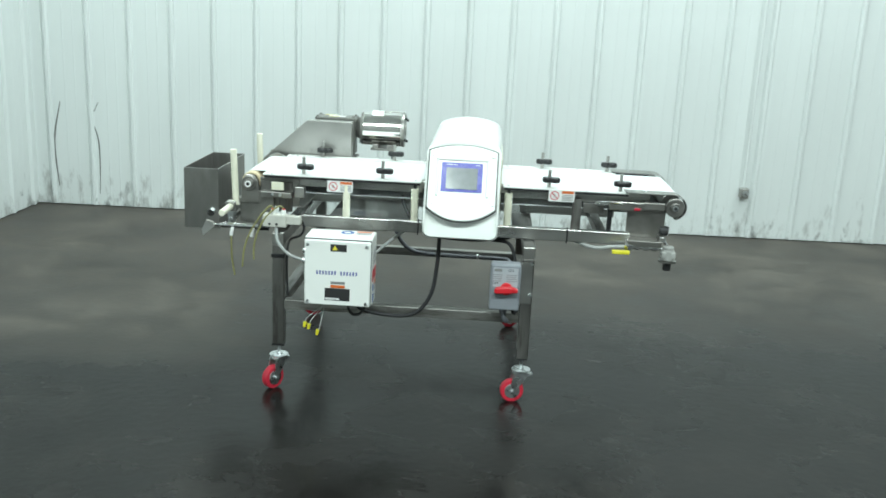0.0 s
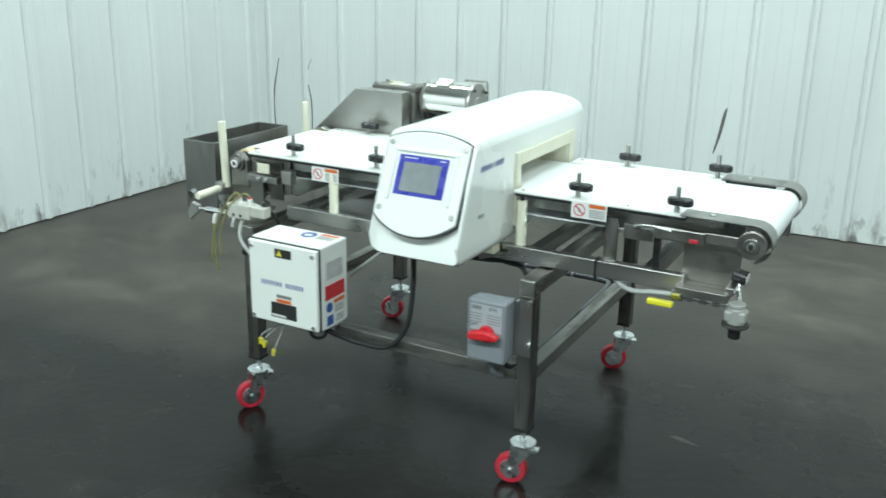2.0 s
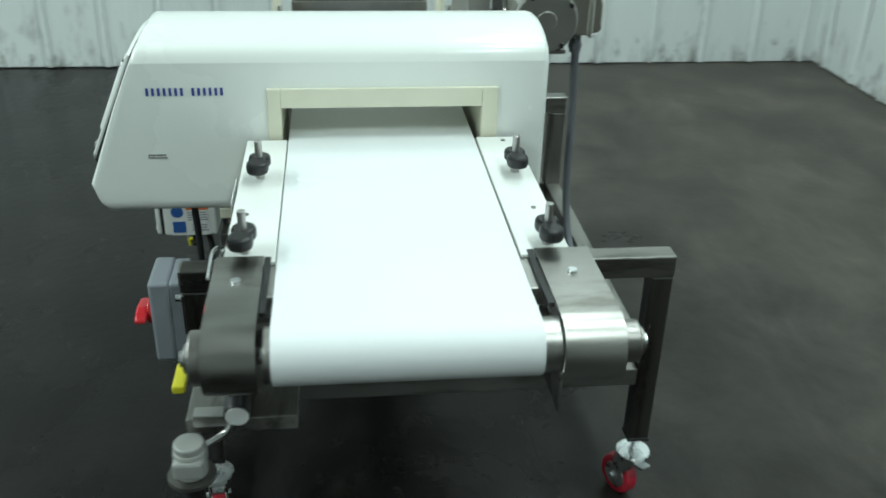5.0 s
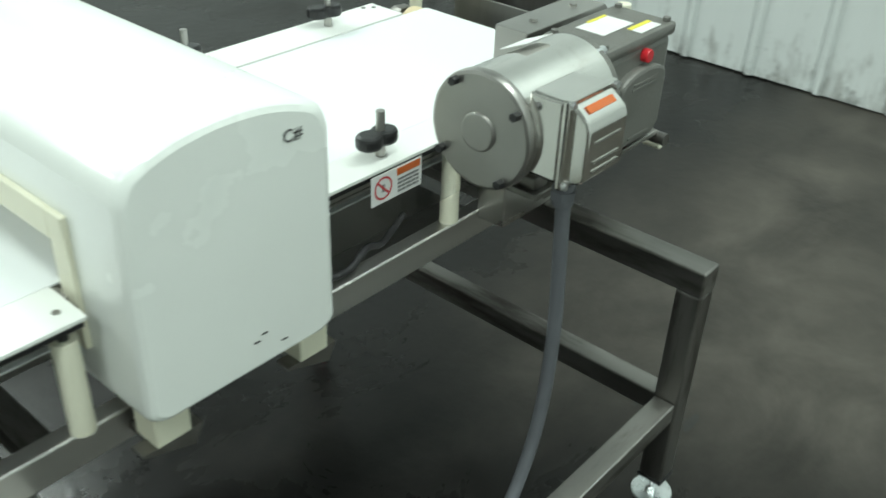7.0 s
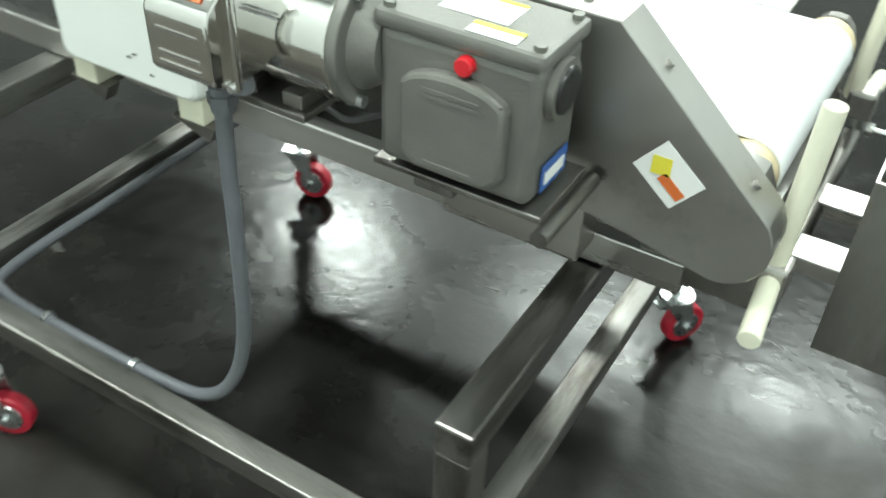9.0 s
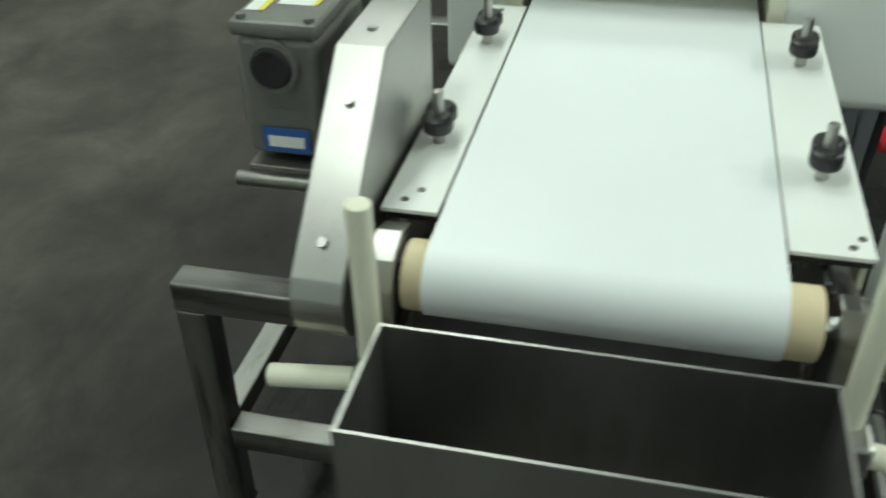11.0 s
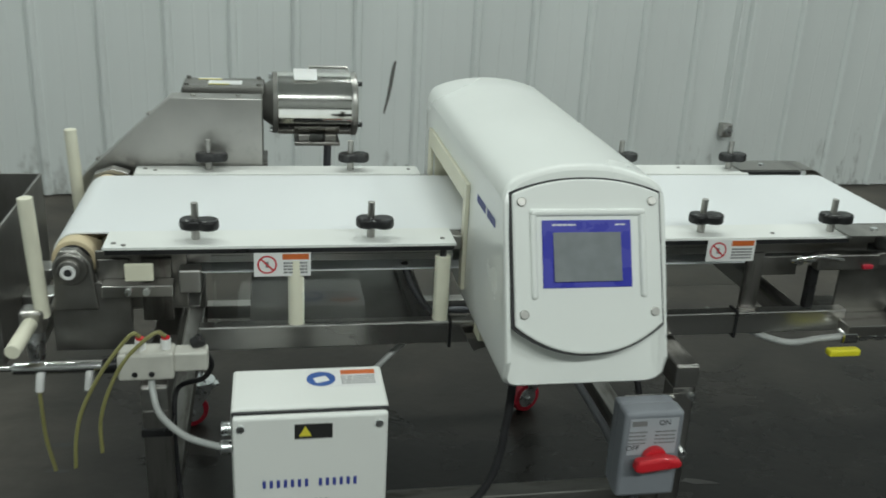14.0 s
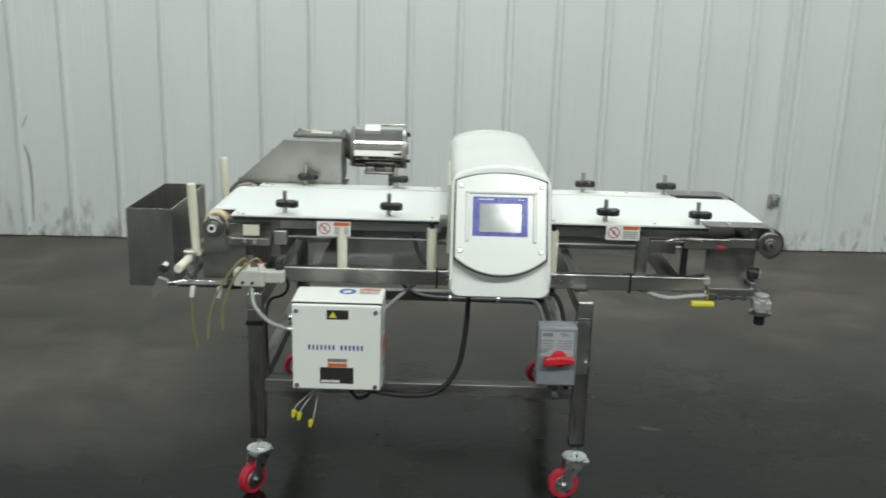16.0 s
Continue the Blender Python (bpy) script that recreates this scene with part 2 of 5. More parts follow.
def floor_material():
    m = mat("sealed_dark_concrete", (0.0098, 0.0092, 0.0085), 0.25, 0, 0.3, 1.1, 0.5, 24, dirt=(0.026, 0.0238, 0.021), dirt_scale=3.2, dirt_at=(0.48, 0.85), rough_vary=0.1)
    nt = m.node_tree
    b = nt.nodes["Principled BSDF"]
    b.inputs["Specular IOR Level"].default_value = 0.2
    color, rough = b.inputs["Base Color"].links[0].from_socket, b.inputs["Roughness"].links[0].from_socket
    geo = nt.nodes.new("ShaderNodeNewGeometry")
    n = nt.nodes.new("ShaderNodeTexNoise")
    n.inputs["Scale"].default_value, n.inputs["Detail"].default_value, n.inputs["Roughness"].default_value = 1.6, 8, 0.62
    nt.links.new(geo.outputs["Position"], n.inputs["Vector"])
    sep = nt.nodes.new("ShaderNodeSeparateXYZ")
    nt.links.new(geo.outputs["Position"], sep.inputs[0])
    # blends to a lighter, rougher tone towards the two walls
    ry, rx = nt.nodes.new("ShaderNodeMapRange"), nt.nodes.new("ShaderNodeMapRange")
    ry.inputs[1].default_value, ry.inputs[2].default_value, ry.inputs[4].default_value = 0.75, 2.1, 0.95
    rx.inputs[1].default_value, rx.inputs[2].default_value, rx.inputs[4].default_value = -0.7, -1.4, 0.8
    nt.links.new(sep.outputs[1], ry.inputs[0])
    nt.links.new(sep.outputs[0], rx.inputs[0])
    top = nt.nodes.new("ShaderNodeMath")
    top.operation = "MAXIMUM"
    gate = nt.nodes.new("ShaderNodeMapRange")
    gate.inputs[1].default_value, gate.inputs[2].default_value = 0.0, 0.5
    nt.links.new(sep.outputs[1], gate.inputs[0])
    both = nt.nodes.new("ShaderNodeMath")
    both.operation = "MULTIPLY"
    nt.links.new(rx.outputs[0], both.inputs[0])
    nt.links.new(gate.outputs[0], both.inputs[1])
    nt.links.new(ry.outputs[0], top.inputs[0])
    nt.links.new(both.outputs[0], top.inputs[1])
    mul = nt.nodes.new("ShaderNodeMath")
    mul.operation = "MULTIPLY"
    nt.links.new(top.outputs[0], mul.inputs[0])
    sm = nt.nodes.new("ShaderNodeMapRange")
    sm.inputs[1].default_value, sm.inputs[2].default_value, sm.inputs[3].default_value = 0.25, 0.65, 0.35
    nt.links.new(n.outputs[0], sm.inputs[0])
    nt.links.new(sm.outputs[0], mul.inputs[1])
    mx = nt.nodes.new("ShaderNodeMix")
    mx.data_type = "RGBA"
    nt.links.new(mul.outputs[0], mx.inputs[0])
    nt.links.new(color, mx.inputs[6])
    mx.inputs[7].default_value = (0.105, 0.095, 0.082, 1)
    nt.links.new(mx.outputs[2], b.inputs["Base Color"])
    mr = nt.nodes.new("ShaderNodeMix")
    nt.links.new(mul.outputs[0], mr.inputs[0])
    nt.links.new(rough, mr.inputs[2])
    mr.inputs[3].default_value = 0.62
    # smeared, swirling wear in colour and gloss
    fine = nt.nodes.new("ShaderNodeTexNoise")
    fine.inputs["Scale"].default_value, fine.inputs["Detail"].default_value, fine.inputs["Roughness"].default_value, fine.inputs["Distortion"].default_value = 2.6, 9, 0.66, 0.5
    mpf = nt.nodes.new("ShaderNodeMapping")
    mpf.inputs["Scale"].default_value, mpf.inputs["Rotation"].default_value = (0.8, 1.15, 1), (0, 0, 0.5)
    nt.links.new(geo.outputs["Position"], mpf.inputs[0])
    nt.links.new(mpf.outputs[0], fine.inputs["Vector"])
    tone, gloss = nt.nodes.new("ShaderNodeMapRange"), nt.nodes.new("ShaderNodeMapRange")
    for r, lo, hi in ((tone, 0.62, 1.5), (gloss, -0.08, 0.1)):
        r.inputs[1].default_value, r.inputs[2].default_value, r.inputs[3].default_value, r.inputs[4].default_value = 0.32, 0.7, lo, hi
        nt.links.new(fine.outputs[0], r.inputs[0])
    mt = nt.nodes.new("ShaderNodeMix")
    mt.data_type, mt.blend_type = "RGBA", "MULTIPLY"
    mt.inputs[0].default_value = 1
    nt.links.new(mx.outputs[2], mt.inputs[6])
    nt.links.new(tone.outputs[0], mt.inputs[7])
    nt.links.new(mt.outputs[2], b.inputs["Base Color"])
    ar = nt.nodes.new("ShaderNodeMath")
    nt.links.new(mr.outputs[0], ar.inputs[0])
    nt.links.new(gloss.outputs[0], ar.inputs[1])
    nt.links.new(ar.outputs[0], b.inputs["Roughness"])
    return m


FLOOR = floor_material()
# unseen ceiling: pale tone chosen to brighten what the metal mirrors
CEIL = mat("unseen_pale_ceiling", (0.7, 0.71, 0.7), 0.7, 0, 0.08, 2)


# ---- mesh helpers ----
def put(dst, src):
    me = bpy.data.meshes.new("t")
    src.to_mesh(me)
    src.free()
    dst.from_mesh(me)
    bpy.data.meshes.remove(me)
    return dst


def box(x0, x1, y0, y1, z0, z1, bevel=0.0, bm=None, m=None, seg=2):
    b = bmesh.new()
    bmesh.ops.create_cube(b, size=1)
    for v in b.verts:
        v.co = Vector(((x0 + x1) / 2 + v.co.x * (x1 - x0), (y0 + y1) / 2 + v.co.y * (y1 - y0), (z0 + z1) / 2 + v.co.z * (z1 - z0)))
    if bevel:
        bmesh.ops.bevel(b, geom=b.edges[:], offset=bevel, segments=seg, profile=0.5, affect="EDGES")
    if m:
        b.transform(m)
    return put(bm, b) if bm else b


def cyl(p0, p1, r, seg=24, r2=None, bm=None, bevel=0.0):
    p0, p1 = Vector(p0), Vector(p1)
    b = bmesh.new()
    bmesh.ops.create_cone(b, cap_ends=True, segments=seg, radius1=r, radius2=r if r2 is None else r2, depth=(p1 - p0).length)
    if bevel:
        ring = [e for e in b.edges if len(e.link_faces) == 2 and any(len(f.verts) > 4 for f in e.link_faces)]
        bmesh.ops.bevel(b, geom=ring, offset=bevel, segments=2, profile=0.5, affect="EDGES")
    q = (p1 - p0).to_track_quat("Z", "Y").to_matrix().to_4x4()
    b.transform(Matrix.Translation((p0 + p1) / 2) @ q)
    return put(bm, b) if bm else b


def ball(c, r, bm=None, squash=(1, 1, 1)):
    b = bmesh.new()
    bmesh.ops.create_uvsphere(b, u_segments=14, v_segments=9, radius=r)
    b.transform(Matrix.Translation(c) @ Matrix.Diagonal((*squash, 1)))
    return put(bm, b) if bm else b


def prism(pts, axis, a0, a1, bevel=0.0, bm=None, m=None):
    """A polygon of (u, v) pushed along an axis: x (u=y, v=z), y (u=x, v=z) or z (u=x, v=y)."""
    b = bmesh.new()
    place = {"x": lambda u, v, a: (a, u, v), "y": lambda u, v, a: (u, a, v), "z": lambda u, v, a: (u, v, a)}[axis]
    lo = [b.verts.new(place(u, v, a0)) for u, v in pts]
    hi = [b.verts.new(place(u, v, a1)) for u, v in pts]
    b.faces.new(lo), b.faces.new(hi)
    for i in range(len(pts)):
        j = (i + 1) % len(pts)
        b.faces.new((lo[i], lo[j], hi[j], hi[i]))
    bmesh.ops.recalc_face_normals(b, faces=b.faces[:])
    if bevel:
        bmesh.ops.bevel(b, geom=b.edges[:], offset=bevel, segments=2, profile=0.5, affect="EDGES")
    if m:
        b.transform(m)
    return put(bm, b) if bm else b


def spline(pts, steps=8):
    pts = [Vector(p) for p in pts]
    full = [2 * pts[0] - pts[1], *pts, 2 * pts[-1] - pts[-2]]
    out = []
    for i in range(1, len(full) - 2):
        a, b, c, d = full[i - 1 : i + 3]
        for s in range(steps):
            t = s / steps
            out.append(0.5 * (2 * b + (c - a) * t + (2 * a - 5 * b + 4 * c - d) * t * t + (3 * b - a - 3 * c + d) * t**3))
    return out + [pts[-1]]


def tube(pts, r, seg=14, bm=None, smooth=True):
    line = spline(pts) if smooth else [Vector(p) for p in pts]
    b = bmesh.new()
    rings, side = [], None
    for i, p in enumerate(line):
        d = (line[min(i + 1, len(line) - 1)] - line[max(i - 1, 0)]).normalized()
        side = (side - d * side.dot(d)).normalized() if side else d.orthogonal().normalized()
        up = d.cross(side)
        rings.append([b.verts.new(p + r * (math.cos(a) * side + math.sin(a) * up)) for a in (2 * math.pi * k / seg for k in range(seg))])
    for one, two in zip(rings, rings[1:]):
        for k in range(seg):
            b.faces.new((one[k], one[(k + 1) % seg], two[(k + 1) % seg], two[k]))
    b.faces.new(rings[0][::-1]), b.faces.new(rings[-1])
    return put(bm, b) if bm else b


def mesh_of(name, bm, material, sharp=32, crisp=True):
    bmesh.ops.recalc_face_normals(bm, faces=bm.faces[:])
    for f in bm.faces:
        f.smooth = True
    lim = radians(sharp)
    for e in bm.edges:
        if len(e.link_faces) == 2:
            a, areas = e.calc_face_angle(0), sorted(f.calc_area() for f in e.link_faces)
            if a > lim or (crisp and a > radians(14) and areas[1] > 2.5 * areas[0]):
                e.smooth = False
    me = bpy.data.meshes.new(name)
    bm.to_mesh(me)
    bm.free()
    me.materials.append(material)
    return me


def part(name, bm, material, parent, label="", crisp=True):
    ob = new(name, mesh_of(name, bm, material, 32 if crisp else 38, crisp))
    ob.parent = parent
    if parent.type == "EMPTY":
        ob.matrix_parent_inverse = Matrix.Translation(-parent.location)
    return tagged(ob, label) if label else ob


def thing(name, at, label, category, group="", kind=""):
    ob = new(name)
    ob.empty_display_size = 0.05
    ob.location = at
    return tagged(ob, label, category, group, kind)


def solid(name, bm, material, label="", category="", group="", kind=""):
    return tagged(new(name, mesh_of(name, bm, material)), label, category, group, kind)


def lettering(name, text, size, m, material, parent):
    cu = bpy.data.curves.new(name, "FONT")
    cu.body, cu.size, cu.align_x, cu.align_y, cu.extrude = text, size, "CENTER", "CENTER", 0.0004
    tmp = new("tmp_text", cu)
    me = bpy.data.meshes.new_from_object(tmp)
    bpy.data.objects.remove(tmp)
    bm = bmesh.new()
    bm.from_mesh(me)
    bm.transform(m)
    return part(name, bm, material, parent)


def facing(x, y, z, rx=0, ry=0, rz=0):
    return pose(x, y, z, rx, ry, rz)


FRONT = (90, 0, 0)    # writing that faces -y
RIGHT = (90, 0, 90)   # faces +x
BACK = (90, 0, 180)   # faces +y
LEFT = (90, 0, -90)   # faces -x


def slab(w, h, t, m, bm=None, bevel=0.0):
    """A thin plate w x h, standing t proud of the plane of m (local xy, facing +z)."""
    return box(-w / 2, w / 2, -h / 2, h / 2, 0, t, bevel, bm, m)


def bars(w, h, rows, m, seed=0, fill=0.55):
    """Lines of unreadable print as thin bars inside w x h."""
    rnd = random.Random(seed)
    b = bmesh.new()
    for i in range(rows):
        y = h / 2 - (i + 0.5) * h / rows
        x = -w / 2
        while x < w / 2 - 0.004:
            l = min(rnd.uniform(0.004, 0.012), w / 2 - x)
            box(x, x + l * 0.85, y - h / rows * fill / 2, y + h / rows * fill / 2, 0, 0.0006, 0, b, m)
            x += l
    return b


def logo_bars(w, h, m):
    """The maker's name as two runs of plain bars."""
    b = bmesh.new()
    step = w / 14.2
    for k in range(14):
        if k == 7:
            continue
        x = -w / 2 + (k + 0.1) * step
        box(x + step * 0.15, x + step * 0.62, -h / 2, h / 2, 0, 0.0008, 0, b, m)
    return b


# ---- the hall ----
XL, XR, YB, YF, TOP = -3.39, 6.6, 3.36, -8.5, 5.4
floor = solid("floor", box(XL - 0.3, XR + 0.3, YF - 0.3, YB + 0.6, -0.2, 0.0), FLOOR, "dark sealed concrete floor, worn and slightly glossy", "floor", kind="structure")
ceiling = solid("ceiling", box(XL - 0.3, XR + 0.3, YF - 0.3, YB + 0.6, TOP, TOP + 0.2), CEIL, "unseen ceiling closing the hall, pale to lift reflections", "ceiling", kind="structure")
PERIOD = 0.326


def panel_mesh(ribs=3):
    """A ribbed sheet, ribs towards -y, from x=0 to ribs * PERIOD, its flat at y=0."""
    line = []
    for k in range(ribs):
        x = k * PERIOD
        line += [(x, 0), (x + PERIOD - 0.079, 0), (x + PERIOD - 0.077, 0.009), (x + PERIOD - 0.07, 0.009), (x + PERIOD - 0.067, 0), (x + PERIOD - 0.054, -0.018), (x + PERIOD - 0.034, -0.018), (x + PERIOD - 0.023, 0)]
        for g in (0.085, 0.165):
            line += [(x + g - 0.006, 0), (x + g, -0.0018), (x + g + 0.006, 0)]
    line = sorted(line, key=lambda q: q[0]) + [(ribs * PERIOD, 0)]
    bm = bmesh.new()
    rows = [[bm.verts.new((x, y, z)) for x, y in line] + [bm.verts.new((x, 0.022, z)) for x in (ribs * PERIOD, 0)] for z in (0.008, TOP)]
    n = len(rows[0])
    for i in range(n):
        bm.faces.new((rows[0][i], rows[0][(i + 1) % n], rows[1][(i + 1) % n], rows[1][i]))
    bm.faces.new(rows[0][::-1]), bm.faces.new(rows[1])
    return mesh_of("panel", bm, WALL, 12)


PANEL = panel_mesh()


def ribbed_wall(name, origin, turn, length, label):
    w = solid(name, box(0, length, 0.026, 0.14, 0, TOP), WALL, label, "wall", kind="structure")
    w.matrix_world = w.matrix_basis = pose(*origin, 0, 0, turn)
    for k in range(int(length / (3 * PERIOD)) + 1):
        p = new("panel", PANEL)
        p.parent = w
        p.location = (k * 3 * PERIOD, 0, 0)
    return w


back = ribbed_wall("wall_back", (-3.544, 3.2822, 0), 1.7, 10.3, "white painted ribbed sheet steel wall, grimy at the foot")
ribbed_wall("wall_left", (XL, -8.5, 0), 90, 11.9, "white painted ribbed sheet steel wall with scuffs")
SCUFF = mat("dark_rubbed_scuff", (0.13, 0.13, 0.12), 0.6, 0, 0.3, 30)


def scuff(wall, pts, width):
    """A rubbed streak on the back wall, a few tenths of a millimetre proud; pts: (x, z)."""
    line = [(x, 3.2835 + (x + 3.45) * math.tan(radians(1.7)), z) for x, _, z in spline([(x, 0, z) for x, z in pts], 5)]
    b = bmesh.new()
    rows = []
    for i, (x, y, z) in enumerate(line):
        w = width * (0.35 + 0.65 * math.sin(math.pi * (i + 0.5) / len(line))) / 2
        rows.append([b.verts.new((x - w, y, z)), b.verts.new((x + w, y, z))])
    for p, q in zip(rows, rows[1:]):
        b.faces.new((p[0], p[1], q[1], q[0]))
    b.transform(wall.matrix_basis.inverted())
    part("scuff_mark", b, SCUFF, wall)


for pts, width in (([(0.2, 0.74), (0.19, 0.7), (0.17, 0.57), (0.143, 0.45)], 0.02), ([(-2.88, 0.83), (-2.93, 0.7), (-2.89, 0.53), (-2.886, 0.31), (-2.896, 0.1)], 0.01), ([(-3.18, 0.82), (-3.24, 0.51), (-3.22, 0.15)], 0.014)):
    scuff(back, pts, width)
STAIN = mat("dark_floor_stain", (0.022, 0.021, 0.019), 0.45, 0, 0.3, 40)
for mx, my, w, d, turn in ((-1.1, 0.887, 0.085, 0.03, 8), (-1.085, 0.75, 0.08, 0.024, -6), (0.657, 0.954, 0.1, 0.03, 12), (2.167, 0.934, 0.12, 0.04, 30), (0.77, 0.51, 0.14, 0.03, -14)):
    b, rnd = bmesh.new(), random.Random(int(mx * 100))
    b.faces.new([b.verts.new((w / 2 * math.cos(k * 0.449) * rnd.uniform(0.6, 1.1), d / 2 * math.sin(k * 0.449) * rnd.uniform(0.55, 1.15), 0.0006)) for k in range(14)])
    b.transform(pose(mx, my, 0, 0, 0, turn))
    part("stain", b, STAIN, floor)
# two unseen walls added to close the hall; grey tuned for metal reflections
FAR = mat("unseen_grey_wall", (0.27, 0.28, 0.27), 0.6, 0, 0.1, 2)
solid("unseen_wall_right", box(XR, XR + 0.15, YF, YB + 0.5, 0, TOP), FAR, "unseen plain wall closing the hall, grey set for reflections", "wall", kind="structure")
solid("unseen_wall_front", box(XL, XR, YF - 0.15, YF, 0, TOP), FAR, "unseen plain wall closing the hall, grey set for reflections", "wall", kind="structure")

# outlet box at the foot of a conduit on the wall
outlet = thing("wall_outlet", (2.16, 3.4, 0.37), "small grey metal outlet box at the end of a conduit", "outlet")
part("conduit", tube([(2.19, 3.42, 0.42), (2.19, 3.42, 2.5), (2.19, 3.42, TOP)], 0.009, smooth=False), WALL, outlet)
part("box", box(2.16, 2.225, 3.385, 3.445, 0.33, 0.41, 0.008), GUARD, outlet, "dull metal junction box")
part("cover", cyl((2.195, 3.372, 0.37), (2.195, 3.388, 0.37), 0.024, 20), ZINC, outlet)

# ---- the support stand on castors ----
LX, RX, FY, BY = -0.695, 0.382, -0.034, 0.984
stand = thing("support_stand", (0, 0.4, 0), "welded square stainless tube stand on red castors", "stand")
H = 0.026
for x in (LX, RX):
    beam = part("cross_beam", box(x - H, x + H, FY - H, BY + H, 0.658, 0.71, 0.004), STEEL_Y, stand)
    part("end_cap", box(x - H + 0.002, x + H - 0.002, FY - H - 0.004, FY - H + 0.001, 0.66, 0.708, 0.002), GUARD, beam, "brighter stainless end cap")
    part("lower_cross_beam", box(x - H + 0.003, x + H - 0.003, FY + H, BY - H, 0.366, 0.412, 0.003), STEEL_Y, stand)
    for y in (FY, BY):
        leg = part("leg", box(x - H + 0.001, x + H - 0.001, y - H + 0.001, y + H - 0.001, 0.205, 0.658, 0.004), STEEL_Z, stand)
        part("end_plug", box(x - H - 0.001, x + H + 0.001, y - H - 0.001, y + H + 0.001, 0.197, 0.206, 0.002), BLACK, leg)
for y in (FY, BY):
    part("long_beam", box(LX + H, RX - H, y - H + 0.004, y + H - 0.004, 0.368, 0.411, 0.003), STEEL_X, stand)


part("collar", box(LX - H - 0.003, LX + H + 0.003, FY - H - 0.003, FY + H + 0.003, 0.6, 0.618, 0.002), BLACK, stand, "black plastic leg collar")


def castor(x, y, angle):
    """Swivel castor; angle: the way that its wheel trails, in degrees from +x."""
    c, s = math.cos(radians(angle)), math.sin(radians(angle))
    trail = 0.036
    m = Matrix.Translation((x, y, 0)) @ pose(0, 0, 0, 0, 0, angle)
    b = cyl((0, 0, 0.14), (0, 0, 0.2), 0.0065, 12)
    cyl((0, 0, 0.147), (0, 0, 0.152), 0.042, 28, bm=b, bevel=0.0015)
    cyl((0, 0, 0.138), (0, 0, 0.147), 0.031, 24, bm=b, r2=0.036)
    cyl((0, 0, 0.152), (0, 0, 0.162), 0.012, 6, bm=b)
    for sy in (-1, 1):
        prism([(-0.03, 0.138), (0.034, 0.138), (trail + 0.014, 0.052), (trail + 0.008, 0.036), (trail - 0.012, 0.036), (trail - 0.018, 0.06), (-0.024, 0.118)], "y", sy * 0.021 - 0.0015, sy * 0.021 + 0.0015, 0, b)
    box(-0.031, 0.034, -0.022, 0.022, 0.13, 0.139, 0.003, b)
    cyl((trail, -0.03, 0.052), (trail, 0.03, 0.052), 0.007, 10, bm=b)
    prism([(-0.026, 0.118), (-0.05, 0.126), (-0.052, 0.132), (-0.026, 0.13)], "y", -0.014, 0.014, 0, b)
    b.transform(m)
    fork = part("castor", b, ZINC, stand, "zinc plated swivel castor fork")
    w = cyl((trail, -0.0155, 0.052), (trail, 0.0155, 0.052), 0.052, 36, bevel=0.005)
    w.transform(m)
    part("wheel", w, RED, fork, "red polyurethane castor wheel")
    h = cyl((trail, -0.018, 0.052), (trail, 0.018, 0.052), 0.0345, 28, bevel=0.002)
    cyl((trail, -0.0235, 0.052), (trail, 0.0235, 0.052), 0.013, 16, bm=h)
    h.transform(m)
    part("rim", h, ZINC, fork)


castor(LX, FY, 235)
castor(RX, FY, 190)
castor(RX, BY, 205)
castor(LX, BY, 200)

# ---- the belt conveyor ----
conv = thing("belt_conveyor", (0.07, 0.36, 0.71), "stainless belt conveyor with a white belt and white edge plates", "conveyor")
ZB = 0.937
LR, RR, ZR, RAD = (-0.858, 0.89), (0.995, 0.889), 0.89, 0.046


def belt_mesh(y0, y1):
    line = []
    for k in range(17):
        a = math.pi / 2 - math.pi * k / 16
        line.append((RR[0] + RAD * math.cos(a), ZR + RAD * math.sin(a)))
    for k in range(17):
        a = -math.pi / 2 - math.pi * k / 16
        line.append((LR[0] + RAD * math.cos(a), ZR + RAD * math.sin(a)))
    b = bmesh.new()
    n = len(line)
    rings = []
    for off in (0, -0.003):
        for y in (y0, y1):
            ring = []
            for i, (x, z) in enumerate(line):
                cx = RR[0] if i < 17 else LR[0]
                d = Vector((x - cx, z - ZR)).normalized()
                ring.append(b.verts.new((x + off * d.x, y, z + off * d.y)))
            rings.append(ring)
    o0, o1, i0, i1 = rings
    for i in range(n):
        j = (i + 1) % n
        for p, q in ((o0, o1), (i1, i0), (i0, o0), (o1, i1)):
            b.faces.new((p[i], p[j], q[j], q[i]))
    return b


part("belt", belt_mesh(0.172, 0.57), BELT, conv, "white conveyor belt with light scuffs")
tail = part("tail_roller", cyl((LR[0], 0.135, ZR), (LR[0], 0.596, ZR), 0.0425, 40, bevel=0.003), TAN, conv, "tan lagged end roller")
part("shaft", cyl((LR[0], 0.08, ZR), (LR[0], 0.66, ZR), 0.0125, 20), CHROME, tail)
# black disc painted for the shaded hollow in each roller end
for y in (0.1342, 0.5968):
    part("hollow_disc", cyl((LR[0], y - 0.001, ZR), (LR[0], y + 0.001, ZR), 0.034, 28), RUBBER, tail)
head = part("head_roller", cyl((RR[0], 0.16, ZR), (RR[0], 0.6, ZR), 0.0425, 40, bevel=0.003), GUARD, conv)
part("shaft", cyl((RR[0], 0.045, ZR), (RR[0], 0.7, ZR), 0.0125, 20), CHROME, head)
